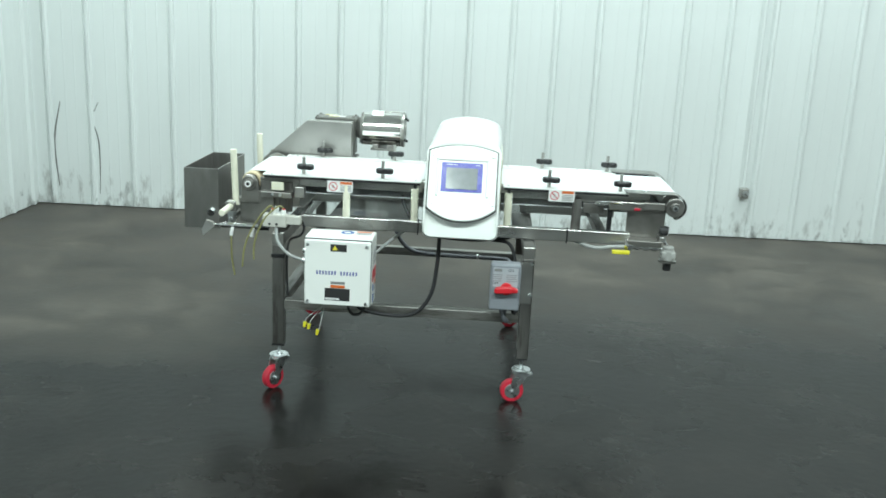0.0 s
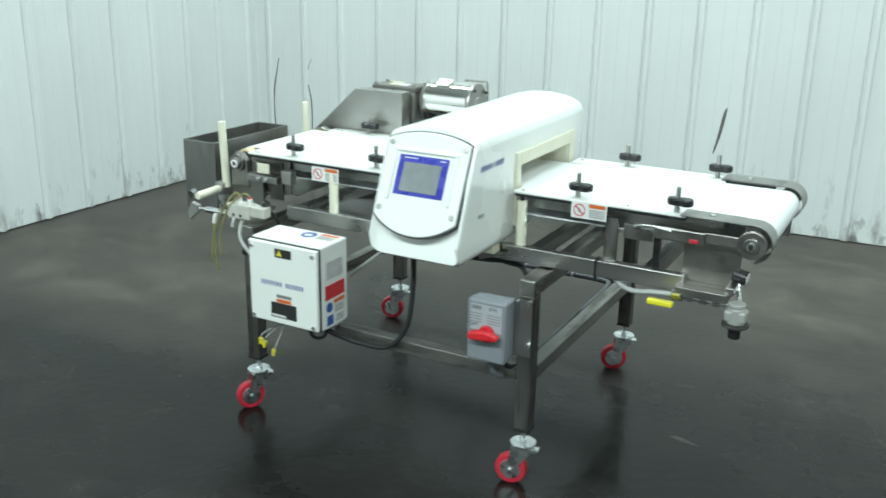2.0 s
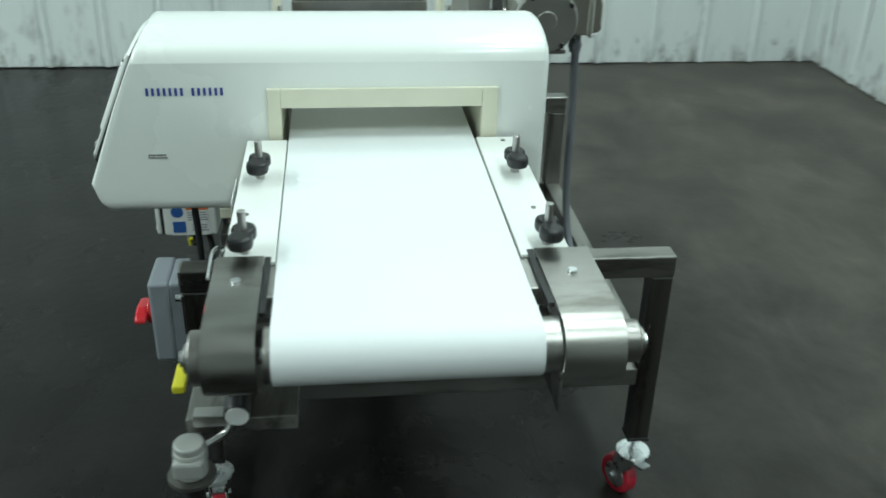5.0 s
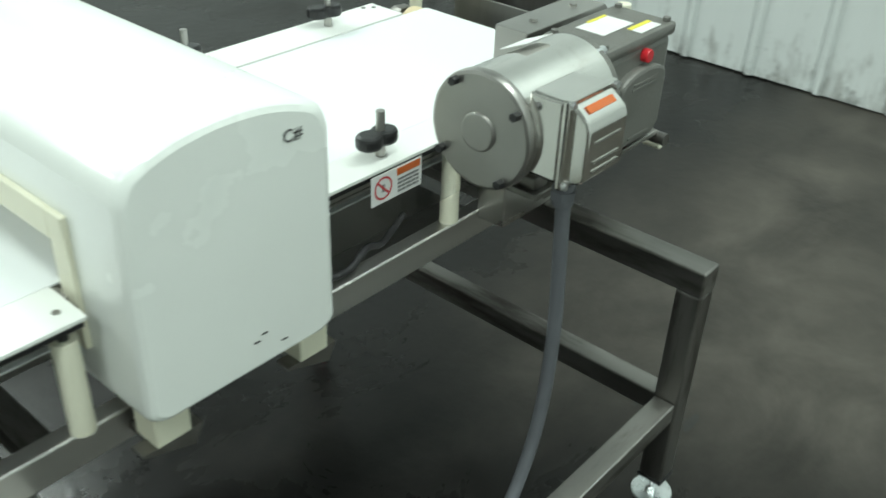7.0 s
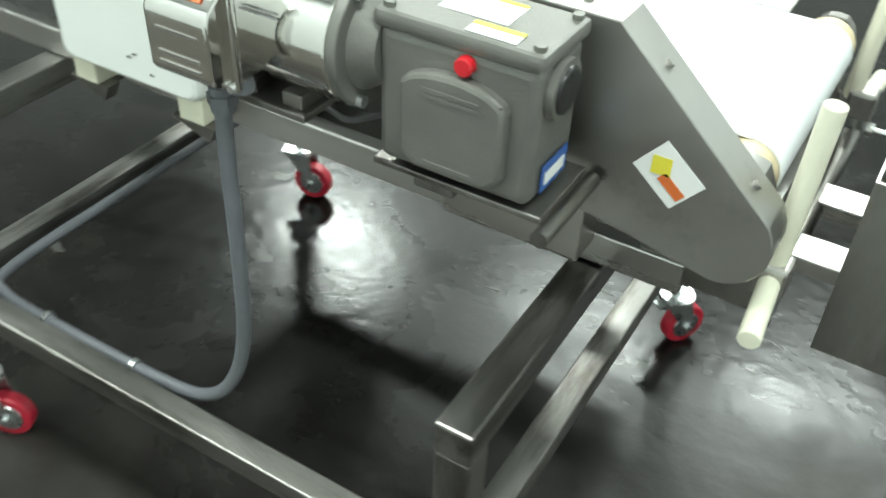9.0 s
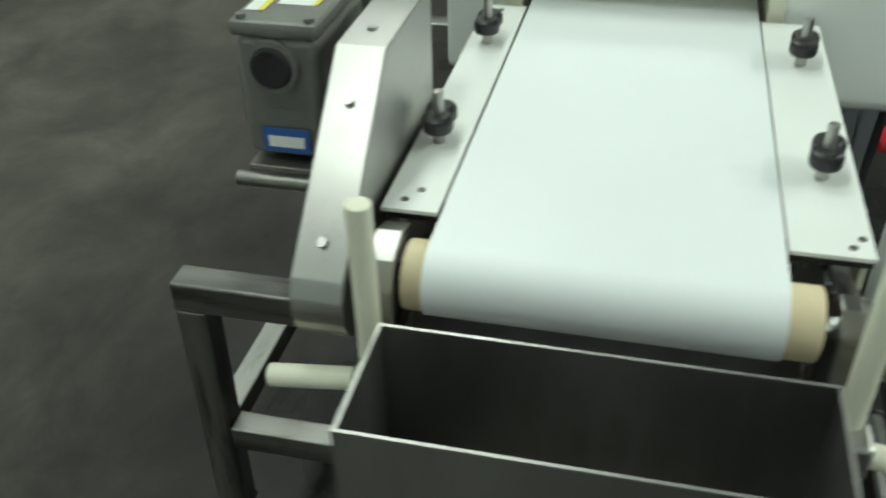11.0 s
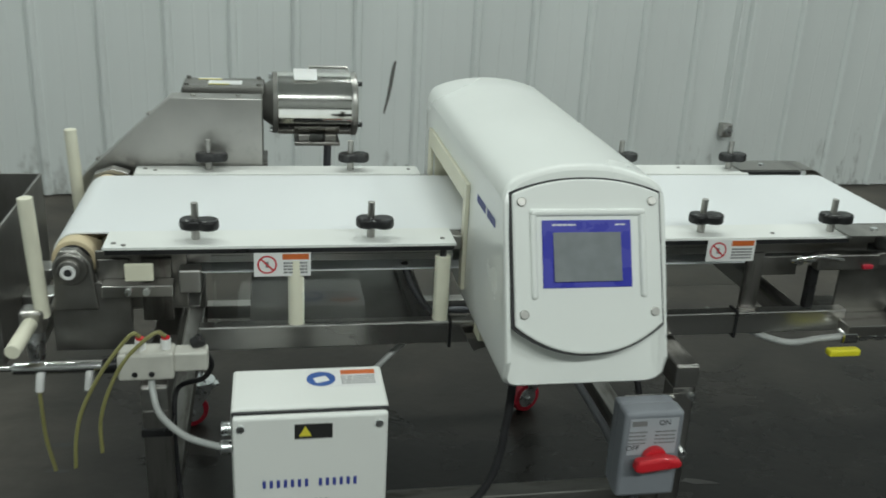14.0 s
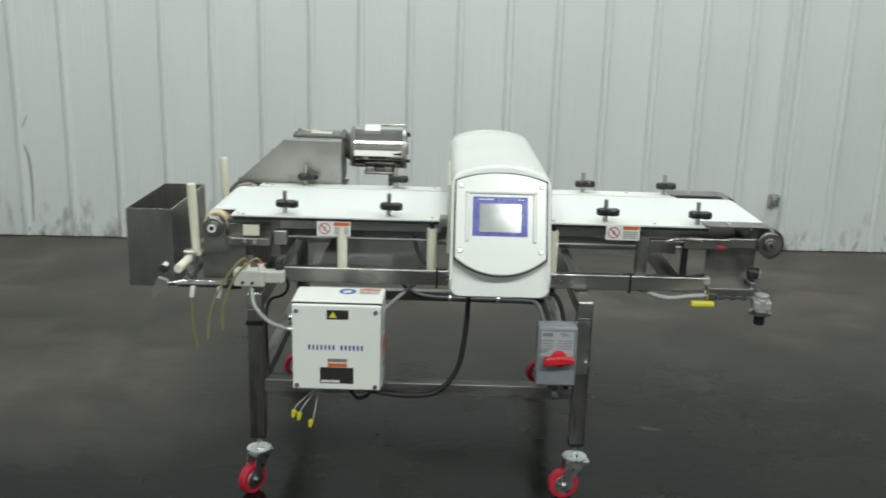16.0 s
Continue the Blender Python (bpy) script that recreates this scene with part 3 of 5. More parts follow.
# slider bed and side rails
for x0, x1 in ((-0.76, -0.075), (0.245, 0.9)):
    part("slider_bed", box(x0, x1, 0.14, 0.6, 0.9, 0.932, 0.003), GUARD, conv)
    for y in (0.138, 0.602):
        part("bed_side", box(x0 + 0.02, x1 - 0.02, y - 0.002, y + 0.002, 0.882, 0.918), GUARD, conv, "light stainless bed edge")
for y0, y1 in ((0.07, 0.1), (0.615, 0.645)):
    part("side_rail", box(-0.62 if y0 < 0.3 else -0.83, 0.815, y0, y1, 0.714, 0.766, 0.003), STEEL, conv)
for x in (-0.16, 0.33, 0.7):
    part("cross_tie", box(x - 0.02, x + 0.02, 0.1, 0.615, 0.72, 0.76, 0.002), STEEL_Y, conv)


def side_plate(x0, x1, y0, y1, holes):
    pl = part("edge_plate", box(x0, x1, y0, y1, ZB - 0.004, ZB + 0.002, 0.0008), PLATE, conv, "white plastic belt edge plate")
    part("backing_strip", box(x0 + 0.004, x1 - 0.004, y0 + 0.002, y1 - 0.004, ZB - 0.014, ZB - 0.0045), BLACK, pl)
    # dull dark discs drawn where the plate has dark holes
    for hx, hy in holes:
        part("screw", cyl((hx, hy, ZB), (hx, hy, ZB + 0.0035), 0.005, 12), CASTING, pl)


side_plate(-0.793, -0.1, 0.076, 0.1695, ((-0.775, 0.1), (-0.755, 0.088), (-0.125, 0.105)))
side_plate(-0.797, -0.1, 0.5745, 0.645, ((-0.775, 0.62), (-0.75, 0.605), (-0.125, 0.615)))
side_plate(0.258, 0.8, 0.086, 0.1695, ((0.28, 0.11), (0.62, 0.11)))
side_plate(0.258, 0.8, 0.5745, 0.66, ((0.28, 0.63), (0.62, 0.63)))


def knob(x, y, turn):
    """Two-lobed black clamping knob on a threaded stud."""
    m = pose(x - 0.006, y, ZB + 0.003, 0, 0, turn)
    pts = []
    for k in range(40):
        a = 2 * math.pi * k / 40
        r = 0.0155 + 0.0235 * abs(math.cos(a)) ** 1.6
        pts.append((0.008 + r * math.cos(a), r * math.sin(a)))
    b = prism(pts, "z", 0.02, 0.043, 0.006)
    b.transform(m)
    k = part("knob", b, BLACK, conv, "black two-lobed plastic clamping knob")
    s = cyl((0, 0, 0), (0, 0, 0.075), 0.0072, 14, bevel=0.001)
    cyl((0, 0, 0), (0, 0, 0.022), 0.0085, 14, bm=s)
    s.transform(m)
    part("stud", s, GUARD, k, "bare steel threaded stud")
    e = cyl((-0.016, -0.0165, 0.032), (-0.016, 0.0165, 0.032), 0.0042, 12)
    e.transform(m)
    part("set_screw", e, ZINC, k)
    # white block stands for a through slot with bright background behind
    e = box(0.02, 0.033, -0.0195, 0.0195, 0.028, 0.036, 0.003)
    e.transform(m)
    part("slot_block", e, PAPER, k, "white block standing for the slot through the lobe")


for x, y, turn in ((-0.615, 0.12, -10), (-0.266, 0.12, -8), (0.462, 0.125, -4), (0.77, 0.118, -6), (-0.617, 0.612, 4), (-0.268, 0.612, 2), (0.455, 0.625, 0), (0.769, 0.625, 2)):
    knob(x, y, turn)

# plastic posts that hold the plates
for x, y in ((-0.425, 0.086), (-0.125, 0.086), (0.283, 0.1), (-0.425, 0.63), (-0.125, 0.63), (0.283, 0.64)):
    post = part("post", cyl((x, y, 0.766), (x, y, 0.908), 0.0165, 20), ROD, conv, "cream plastic post")
    part("bolt", cyl((x, y, 0.906), (x, y, 0.924), 0.007, 10), BLACK, post)


def crossed_label(x, y, z, face, parent):
    """Warning label: a crossed red ring, an orange bar, lines of print."""
    m = pose(x, y, z, *face)
    l = part("warning_label", slab(0.112, 0.05, 0.0012, m), PAPER, parent, "white warning label with red ring")
    ring = bmesh.new()
    mm = m @ pose(-0.03, 0, 0.0013)
    for k in range(28):
        a0, a1 = (2 * math.pi * j / 28 for j in (k, k + 1))
        v = [ring.verts.new((r * math.cos(a), r * math.sin(a), 0)) for r, a in ((0.0195, a0), (0.0195, a1), (0.016, a1), (0.016, a0))]
        ring.faces.new(v)
    ring.transform(mm)
    slab(0.034, 0.0035, 0.0005, mm @ pose(0, 0, 0, 0, 0, -45), ring)
    part("ring", ring, LABEL_RED, l)
    part("mark", slab(0.006, 0.013, 0.0004, mm), PRINT, l)
    part("header", slab(0.052, 0.012, 0.0005, m @ pose(0.026, 0.0165, 0.0012)), ORANGE, l)
    part("print", bars(0.048, 0.027, 4, m @ pose(0.026, -0.007, 0.0012), 3), PRINT, l)


crossed_label(-0.452, 0.073, 0.9, FRONT, conv)
crossed_label(0.51, 0.0795, 0.912, FRONT, conv)
crossed_label(-0.272, 0.6485, 0.908, BACK, conv)


def clear_plastic():
    m = bpy.data.materials.new("clear_polycarbonate")
    m.use_nodes = True
    b = m.node_tree.nodes["Principled BSDF"]
    b.inputs["Base Color"].default_value = (0.93, 0.95, 0.95, 1)
    b.inputs["Transmission Weight"].default_value = 1.0
    b.inputs["Roughness"].default_value = 0.03
    b.inputs["IOR"].default_value = 1.5
    return m


CLEAR = clear_plastic()
for x0, x1, y0, z0 in ((-0.59, -0.105, 0.0745, 0.768), (0.3, 0.56, 0.0815, 0.83), (-0.59, -0.105, 0.6455, 0.83)):
    pane = part("clear_guard", box(x0, x1, y0, y0 + 0.002, z0, 0.92), CLEAR, conv, "clear plastic side guard")
    pane.visible_shadow = False


# end guards over the head roller
def head_guard(y0, y1):
    line = [(0.785, ZB + 0.006), (0.99, ZB + 0.006)]
    cx, cz, r = 0.993, 0.888, 0.055
    for k in range(1, 15):
        a = math.pi / 2 - k / 14 * radians(170)
        line.append((cx + r * math.cos(a), cz + r * math.sin(a)))
    inner = [(x if i < 1 else cx + (x - cx) * 0.955, z - 0.0025 if i < 2 else cz + (z - cz) * 0.955) for i, (x, z) in enumerate(line)]
    g = part("head_guard", prism(line + inner[::-1], "y", y0, y1), HEADSTEEL, conv, "rolled stainless end guard")
    part("bolt", cyl((0.87, (y0 + y1) / 2, ZB + 0.006), (0.87, (y0 + y1) / 2, ZB + 0.011), 0.008, 12), ZINC, g)
    # black strip standing in for the dark gap between guard and belt
    part("gap_strip", box(0.785, 0.96, y1 + 0.001 if y0 < 0.3 else y0 - 0.012, y1 + 0.011 if y0 < 0.3 else y0 - 0.002, ZB - 0.004, ZB + 0.004), BLACK, g)


head_guard(0.075, 0.152)
head_guard(0.598, 0.69)


def bearing(x, y, out, big=0.033):
    """Round bearing housing; out: -1 faces -y, 1 faces +y."""
    b = cyl((x, y, ZR), (x, y + out * 0.03, ZR), big, 32, bevel=0.003)
    h = part("bearing_housing", b, CASTING, conv, "cast stainless bearing housing")
    c = cyl((x, y + out * 0.028, ZR), (x, y + out * 0.038, ZR), 0.022, 24, bevel=0.002)
    part("collar", c, CASTING, h)
    c = cyl((x, y + out * 0.03, ZR), (x, y + out * 0.044, ZR), 0.012, 18)
    part("shaft_end", c, ZINC, h)
    # black disc painted in place of the shaft's dark hollow
    part("bore", cyl((x, y + out * 0.0435, ZR), (x, y + out * 0.0448, ZR), 0.0075, 18), RUBBER, h)
    return h


h = bearing(LR[0], 0.115, -1)
part("end_ring", cyl((LR[0], 0.0707, ZR), (LR[0], 0.0735, ZR), 0.0145, 20), PAPER, h, "pale ring on the shaft end")
part("foot", prism([(-0.895, 0.8), (-0.81, 0.8), (-0.82, 0.9), (-0.845, 0.926), (-0.875, 0.926), (-0.89, 0.9)], "y", 0.095, 0.12, 0.003), CASTING, h)
bearing(LR[0], 0.63, 1, 0.033)
HOOK = [(-0.808, 0.918), (-0.812, 0.931), (-0.85, 0.944), (-0.892, 0.93), (-0.908, 0.895), (-0.906, 0.83), (-0.893, 0.83), (-0.895, 0.89), (-0.882, 0.917), (-0.85, 0.93)]
part("roller_bracket", prism(HOOK, "y", 0.602, 0.634, 0.0015), GUARD, conv, "bent stainless bracket over the roller end")
h = bearing(RR[0], 0.085, -1, 0.041)
part("arm", box(0.86, 0.985, 0.068, 0.09, 0.872, 0.905, 0.003), CASTING, h)
bearing(RR[0], 0.69, 1)
# belt take-up
take = part("take_up", box(0.715, 0.865, 0.062, 0.092, 0.866, 0.904, 0.004), HEADSTEEL, conv, "stainless belt take-up slide")
part("screw", cyl((0.655, 0.075, 0.887), (0.72, 0.075, 0.887), 0.006, 12), CHROME, take)
part("nut", cyl((0.668, 0.075, 0.887), (0.68, 0.075, 0.887), 0.012, 6), CHROME, take)
part("clip", box(0.822, 0.848, 0.055, 0.063, 0.87, 0.881, 0.003), RED, take, "red locking clip")
part("wire_link", tube([(0.66, 0.06, 0.895), (0.69, 0.056, 0.902), (0.73, 0.056, 0.9), (0.77, 0.056, 0.895)], 0.0035), CHROME, take)
# brackets under the head end
for y in (0.1, 0.612):
    part("bracket", prism([(0.8, 0.745), (0.93, 0.745), (0.965, 0.79), (0.965, 0.865), (0.8, 0.865)], "y", y, y + 0.006), CASTING, conv)
part("upright", box(0.714, 0.734, 0.08, 0.1, 0.767, 0.868, 0.002), BLACK, conv, "slim black upright")
part("inner_panel", box(0.61, 0.7, 0.118, 0.124, 0.835, 0.88, 0.001), CASTING, conv)
part("upright", box(0.56, 0.6, 0.09, 0.1, 0.766, 0.9), STEEL_Z, conv)
part("brace", prism([(0.585, 0.9), (0.632, 0.9), (0.762, 0.767), (0.715, 0.767)], "y", 0.6, 0.612), STEEL_Z, conv)
part("angle_bar", box(0.8, 0.95, 0.028, 0.2, 0.718, 0.744, 0.002), STEEL_X, conv)
part("splash_plate", prism([(0.94, 0.85), (1.02, 0.85), (1.02, 0.78), (0.98, 0.78)], "y", 0.6, 0.604), STEEL, conv)
# left end plates and brackets
part("end_bracket", box(-0.8, -0.665, 0.072, 0.112, 0.835, 0.86, 0.002), GUARD, conv)
for x in (-0.75, -0.715):
    part("bolt", cyl((x, 0.073, 0.848), (x, 0.065, 0.848), 0.007, 12), ZINC, conv)
part("bearing_plate", box(-0.815, -0.64, 0.1225, 0.1285, 0.79, 0.915, 0.002), CASTING, conv)
part("block", box(-0.655, -0.612, 0.085, 0.12, 0.836, 0.886, 0.004), GUARD, conv)
part("pad", box(-0.755, -0.7, 0.074, 0.082, 0.868, 0.905, 0.003), CREAM, conv, "cream plastic pad")
part("end_plate", prism([(-0.9, 0.71), (-0.75, 0.71), (-0.75, 0.83), (-0.81, 0.86), (-0.9, 0.8)], "y", 0.1, 0.112, 0.002), CASTING, conv)
part("end_plate", prism([(-0.93, 0.73), (-0.78, 0.73), (-0.75, 0.8), (-0.81, 0.86), (-0.9, 0.84)], "y", 0.63, 0.638, 0.002), CASTING, conv)
part("belly_pan", box(-0.52, -0.14, 0.101, 0.614, 0.735, 0.738), DARK_STEEL, conv)
part("drip_tray", box(-0.9, -0.62, 0.13, 0.6, 0.785, 0.79), STEEL, conv)
for x in (-0.78, -0.7):
    part("bed_bracket", box(x - 0.03, x + 0.03, 0.113, 0.12, 0.766, 0.9, 0.002), STEEL_Z, conv)
for x in (-0.105, 0.546):
    part("cable_tie", box(x - 0.003, x + 0.003, 0.0665, 0.1035, 0.706, 0.7695), BLACK, conv)

# guide rods at the reject end
for y, top, dy in ((0.092, 1.036, -1), (0.622, 1.036, 1)):
    g = thing("guide_rod_bracket", (-0.935, y, 0.78), "cream plastic guide rods clamped in a metal bracket", "bracket", "guide rods")
    part("upright_rod", cyl((-0.916 if dy < 0 else -0.934, y, 0.79), (-0.926 if dy < 0 else -0.942, y, top), 0.0145, 20, bevel=0.002), ROD, g, "cream plastic rod")
    part("cross_rod", cyl((-0.936, y + dy * 0.01, 0.785), (-0.945, y + dy * 0.128, 0.778), 0.0145, 20, bevel=0.002), ROD, g, "cream plastic rod")
    part("clamp", box(-0.957, -0.912, y - 0.022, y + 0.022, 0.762, 0.81, 0.006), GUARD, g)
    part("clamp_foot", cyl((-0.935, y, 0.7), (-0.935, y, 0.765), 0.016, 16, r2=0.02), ZINC, g)
part("sensor_bar", cyl((-0.935, 0.1, 0.73), (-0.935, 0.615, 0.73), 0.016, 16), STEEL_Y, conv)

# ---- reject bin ----
bin_ = thing("reject_bin", (-1.09, 0.36, 0.66), "open dull stainless reject bin hung on the conveyor end", "bin")
bx0, bx1, by0, by1, bz0, bz1, th = -1.163, -1.008, 0.136, 0.586, 0.665, 0.935, 0.004
part("side", box(bx0, bx0 + th, by0, by1, bz0, bz1), DARK_STEEL, bin_)
part("side", box(bx1 - th, bx1, by0, by1, bz0, bz1), DARK_STEEL, bin_)
part("end", box(bx0 + th, bx1 - th, by0, by0 + th, bz0, bz1), DARK_STEEL, bin_)
part("end", box(bx0 + th, bx1 - th, by1 - th, by1, bz0, bz1), DARK_STEEL, bin_)
part("bottom", box(bx0 + th, bx1 - th, by0 + th, by1 - th, bz0, bz0 + th), DARK_STEEL, bin_)
RIM = [(bx0, bx1, by0, by0 + th), (bx0, bx1, by1 - th, by1), (bx0, bx0 + th, by0 + th, by1 - th), (bx1 - th, bx1, by0 + th, by1 - th)]
for x0, x1, y0, y1 in RIM:
    part("rim", box(x0, x1, y0, y1, bz1, bz1 + 0.002), GUARD, bin_, "bright worn cut edge")
part("hanger", box(bx1, -0.9, 0.3, 0.36, 0.72, 0.745, 0.002), STEEL, bin_)
part("hanger", box(bx1, -0.9, 0.45, 0.51, 0.72, 0.745, 0.002), STEEL, bin_)

# ---- the metal detector head ----
det = thing("metal_detector", (0.085, 0.25, 0.745), "white glossy metal detector head with a tunnel", "detector")
DX0, DX1, DZ0, DZS, DZT = -0.066, 0.24, 0.766, 1.125, 1.16
DY1 = 0.73
AY0, AY1, AZ0, AZ1 = 0.155, 0.59, 0.83, 1.012


def section():
    """Half-open outline of the head across its length: (x, z), from the foot of the left side clockwise."""
    r, pts = 0.03, []
    for k in range(9):
        a = math.pi * 1.5 - k / 8 * math.pi / 2
        pts.append((DX0 + r + r * math.cos(a), DZ0 + r + r * math.sin(a)))
    pts += [(DX0, AZ0), (DX0, AZ1)]
    n = 40
    arch = []
    for k in range(n + 1):
        t = (1 - math.cos(math.pi * k / n)) / 2
        u = abs(2 * t - 1)
        arch.append((DX0 + (DX1 - DX0) * t, DZT - 0.034 * u**2.2 - 0.024 * u**22))
    pts += arch
    pts += [(DX1, AZ1), (DX1, AZ0)]
    for k in range(9):
        a = -k / 8 * math.pi / 2
        pts.append((DX1 - r + r * math.cos(a), DZ0 + r + r * math.sin(a)))
    return pts


def front_y(z):
    """How far forward the slanting front reaches at a height."""
    if z > 0.852:
        return -0.158 - (1.069 - z) * 0.44
    return -0.2535 + ((0.852 - z) / 0.086) ** 2.2 * 0.035


def housing():
    sec = section()
    cx, cz = (DX0 + DX1) / 2, 0.97
    b = bmesh.new()

    def ring(yfun, shrink=0.0):
        out = []
        for x, z in sec:
            sx, sz = x, z
            if shrink:
                d = Vector((x - cx, z - cz))
                k = 1 - shrink / max(abs(d.x), abs(d.y))
                sx, sz = cx + d.x * k, cz + d.y * k
            if yfun(sz) >= AY1 - 0.001 and sz < AZ0:
                sz += 0.022 * (AZ0 - sz) / (AZ0 - DZ0)
            out.append(b.verts.new((sx, yfun(sz), sz)))
        return out

    rings = [ring(lambda z: front_y(z), 0.008), ring(lambda z: front_y(z) + 0.0022, 0.0025), ring(lambda z: front_y(z) + 0.0075), ring(lambda z: front_y(z) + 0.016), ring(lambda z: AY0), ring(lambda z: AY1), ring(lambda z: DY1 - 0.016), ring(lambda z: DY1 - 0.009, 0.001), ring(lambda z: DY1 - 0.003, 0.005), ring(lambda z: DY1, 0.012)]
    n = len(sec)
    holes = [i for i in range(n) if {sec[i][1], sec[(i + 1) % n][1]} == {AZ0, AZ1}]
    for a, (one, two) in enumerate(zip(rings, rings[1:])):
        for i in range(n):
            if a == 4 and i in holes:
                continue
            j = (i + 1) % n
            b.faces.new((one[i], one[j], two[j], two[i]))
    b.faces.new(rings[0]), b.faces.new(rings[-1])
    # the tunnel's four inner sides
    l0, l1 = holes
    A, B = rings[4], rings[5]
    lo_l, hi_l = (l0, l0 + 1) if sec[l0][1] == AZ0 else (l0 + 1, l0)
    lo_r, hi_r = (l1 + 1, l1) if sec[l1 + 1][1] == AZ0 else (l1, l1 + 1)
    b.faces.new((A[lo_l], A[lo_r], B[lo_r], B[lo_l]))
    b.faces.new((A[hi_l], A[hi_r], B[hi_r], B[hi_l]))
    b.faces.new((A[lo_l], A[hi_l], A[hi_r], A[lo_r]))
    b.faces.new((B[lo_l], B[hi_l], B[hi_r], B[lo_r]))
    return b


part("housing", housing(), WHITE, det, "white glossy painted housing")
# cream tunnel flanges
for x, o in ((DX0, -1), (DX1, 1)):
    b = bmesh.new()
    for y0, y1, z0, z1 in ((AY0 - 0.024, AY0 + 0.004, 0.81, AZ1 + 0.036), (AY1 - 0.004, AY1 + 0.03, 0.86, AZ1 + 0.036), (AY0 + 0.004, AY1 - 0.004, AZ1 - 0.006, AZ1 + 0.036)):
        box(min(x, x + o * 0.009), max(x, x + o * 0.009), y0, y1, z0, z1, 0.002, b)
    part("tunnel_flange", b, CREAM, det, "cream plastic tunnel flange")
b = box(DX0 + 0.005, DX1 - 0.005, AY0, AY0 + 0.004, 0.84, AZ1)
box(DX0 + 0.005, DX1 - 0.005, AY1 - 0.004, AY1, 0.84, AZ1, bm=b)
box(DX0 + 0.005, DX1 - 0.005, AY0, AY1, AZ1 - 0.004, AZ1, bm=b)
part("tunnel_liner", b, CREAM, det)

# operator panel on the slanting front
TILT = math.degrees(math.atan(0.44))
PANEL_M = Matrix.Translation((0.086, -0.158 - (1.069 - 1.0) * 0.44, 1.0)) @ pose(0, 0, 0, 90 - TILT, 0, 0) @ pose(0, 0, -0.006)


def panel_outline(grow=0.0):
    w, side_top, side_bot = 0.138 + grow, 0.123, -0.113
    pts = [(-w, side_bot), (w, side_bot)]
    low = [(w * (1 - 2 * k / 16), side_bot - grow - 0.052 * (1 - abs(1 - 2 * k / 16) ** 2.2)) for k in range(17)]
    high = [(w * (-1 + 2 * k / 16), side_top + grow + 0.026 * (1 - abs(1 - 2 * k / 16) ** 2.2)) for k in range(17)]
    return high + low


b = prism(panel_outline(0.0036), "z", -0.004, 0.0082)
b.transform(PANEL_M)
part("gasket", b, RUBBER, det, "black door gasket")
b = prism(panel_outline(), "z", -0.005, 0.016, 0.004)
b.transform(PANEL_M)
door = part("panel_door", b, WHITE, det, "white operator panel door")
b = bmesh.new()
for x0, x1, y0, y1 in ((-0.108, 0.108, 0.082, 0.095), (-0.108, -0.096, -0.066, 0.085), (0.096, 0.108, -0.066, 0.085)):
    box(x0, x1, y0, y1, 0.012, 0.023, 0.005, b, seg=3)
b.transform(PANEL_M)
part("screen_hood", b, WHITE, door)
part("bezel", slab(0.166, 0.121, 0.0025, PANEL_M @ pose(-0.003, 0.014, 0.016), None, 0.0008), BLUE, door, "blue screen bezel")
part("screen", slab(0.126, 0.088, 0.0012, PANEL_M @ pose(-0.003, 0.0085, 0.0202, -2)), SCREEN, door, "dull grey glass screen")
part("brand_strip", bars(0.045, 0.006, 1, PANEL_M @ pose(-0.045, 0.066, 0.0185), 5), PAPER, door)
part("model_strip", bars(0.02, 0.005, 1, PANEL_M @ pose(0.06, 0.066, 0.0185), 6), PAPER, door)
for u in (-0.122, 0.122):
    for v in (-0.092, 0.108):
        b = cyl((u, v, 0.014), (u, v, 0.02), 0.0085, 18, bevel=0.0015)
        b.transform(PANEL_M)
        part("screw", b, GUARD, door)
# maker's name on both flanks, small print below
for x, face, yy in ((DX0 - 0.0004, LEFT, -0.02), (DX1 + 0.0004, RIGHT, -0.035)):
    part("brand_strip", logo_bars(0.165, 0.0165, pose(x, yy, 1.042, *face)), LOGO_BLUE, det, "blue maker's name as bars")
part("small_print", bars(0.04, 0.012, 2, pose(DX1 + 0.0004, -0.105, 0.9, *RIGHT), 8), PRINT, det)
lettering("pen_mark", "C#", 0.024, pose(-0.003, DY1 + 0.0005, 1.105, *BACK), INK, det)
for x in (DX0 + 0.035, DX1 - 0.035):
    for y, top in ((0.035, DZ0 + 0.004), (0.695, DZ0 + 0.026)):
        f = part("foot", box(x - 0.026, x + 0.026, y - 0.024, y + 0.024, 0.745, top, 0.003), CREAM, det, "cream plastic foot")
        part("bracket", prism([(x - 0.045, 0.7445), (x + 0.045, 0.7445), (x + 0.045, 0.74), (x - 0.03, 0.715)], "y", y - 0.006, y + 0.02), CASTING, f)
        part("arm", box(x - 0.02, x + 0.02, min(y, 0.085 if y < 0.3 else 0.63), max(y, 0.085 if y < 0.3 else 0.63), 0.73, 0.744, 0.001), STEEL_Y, f)

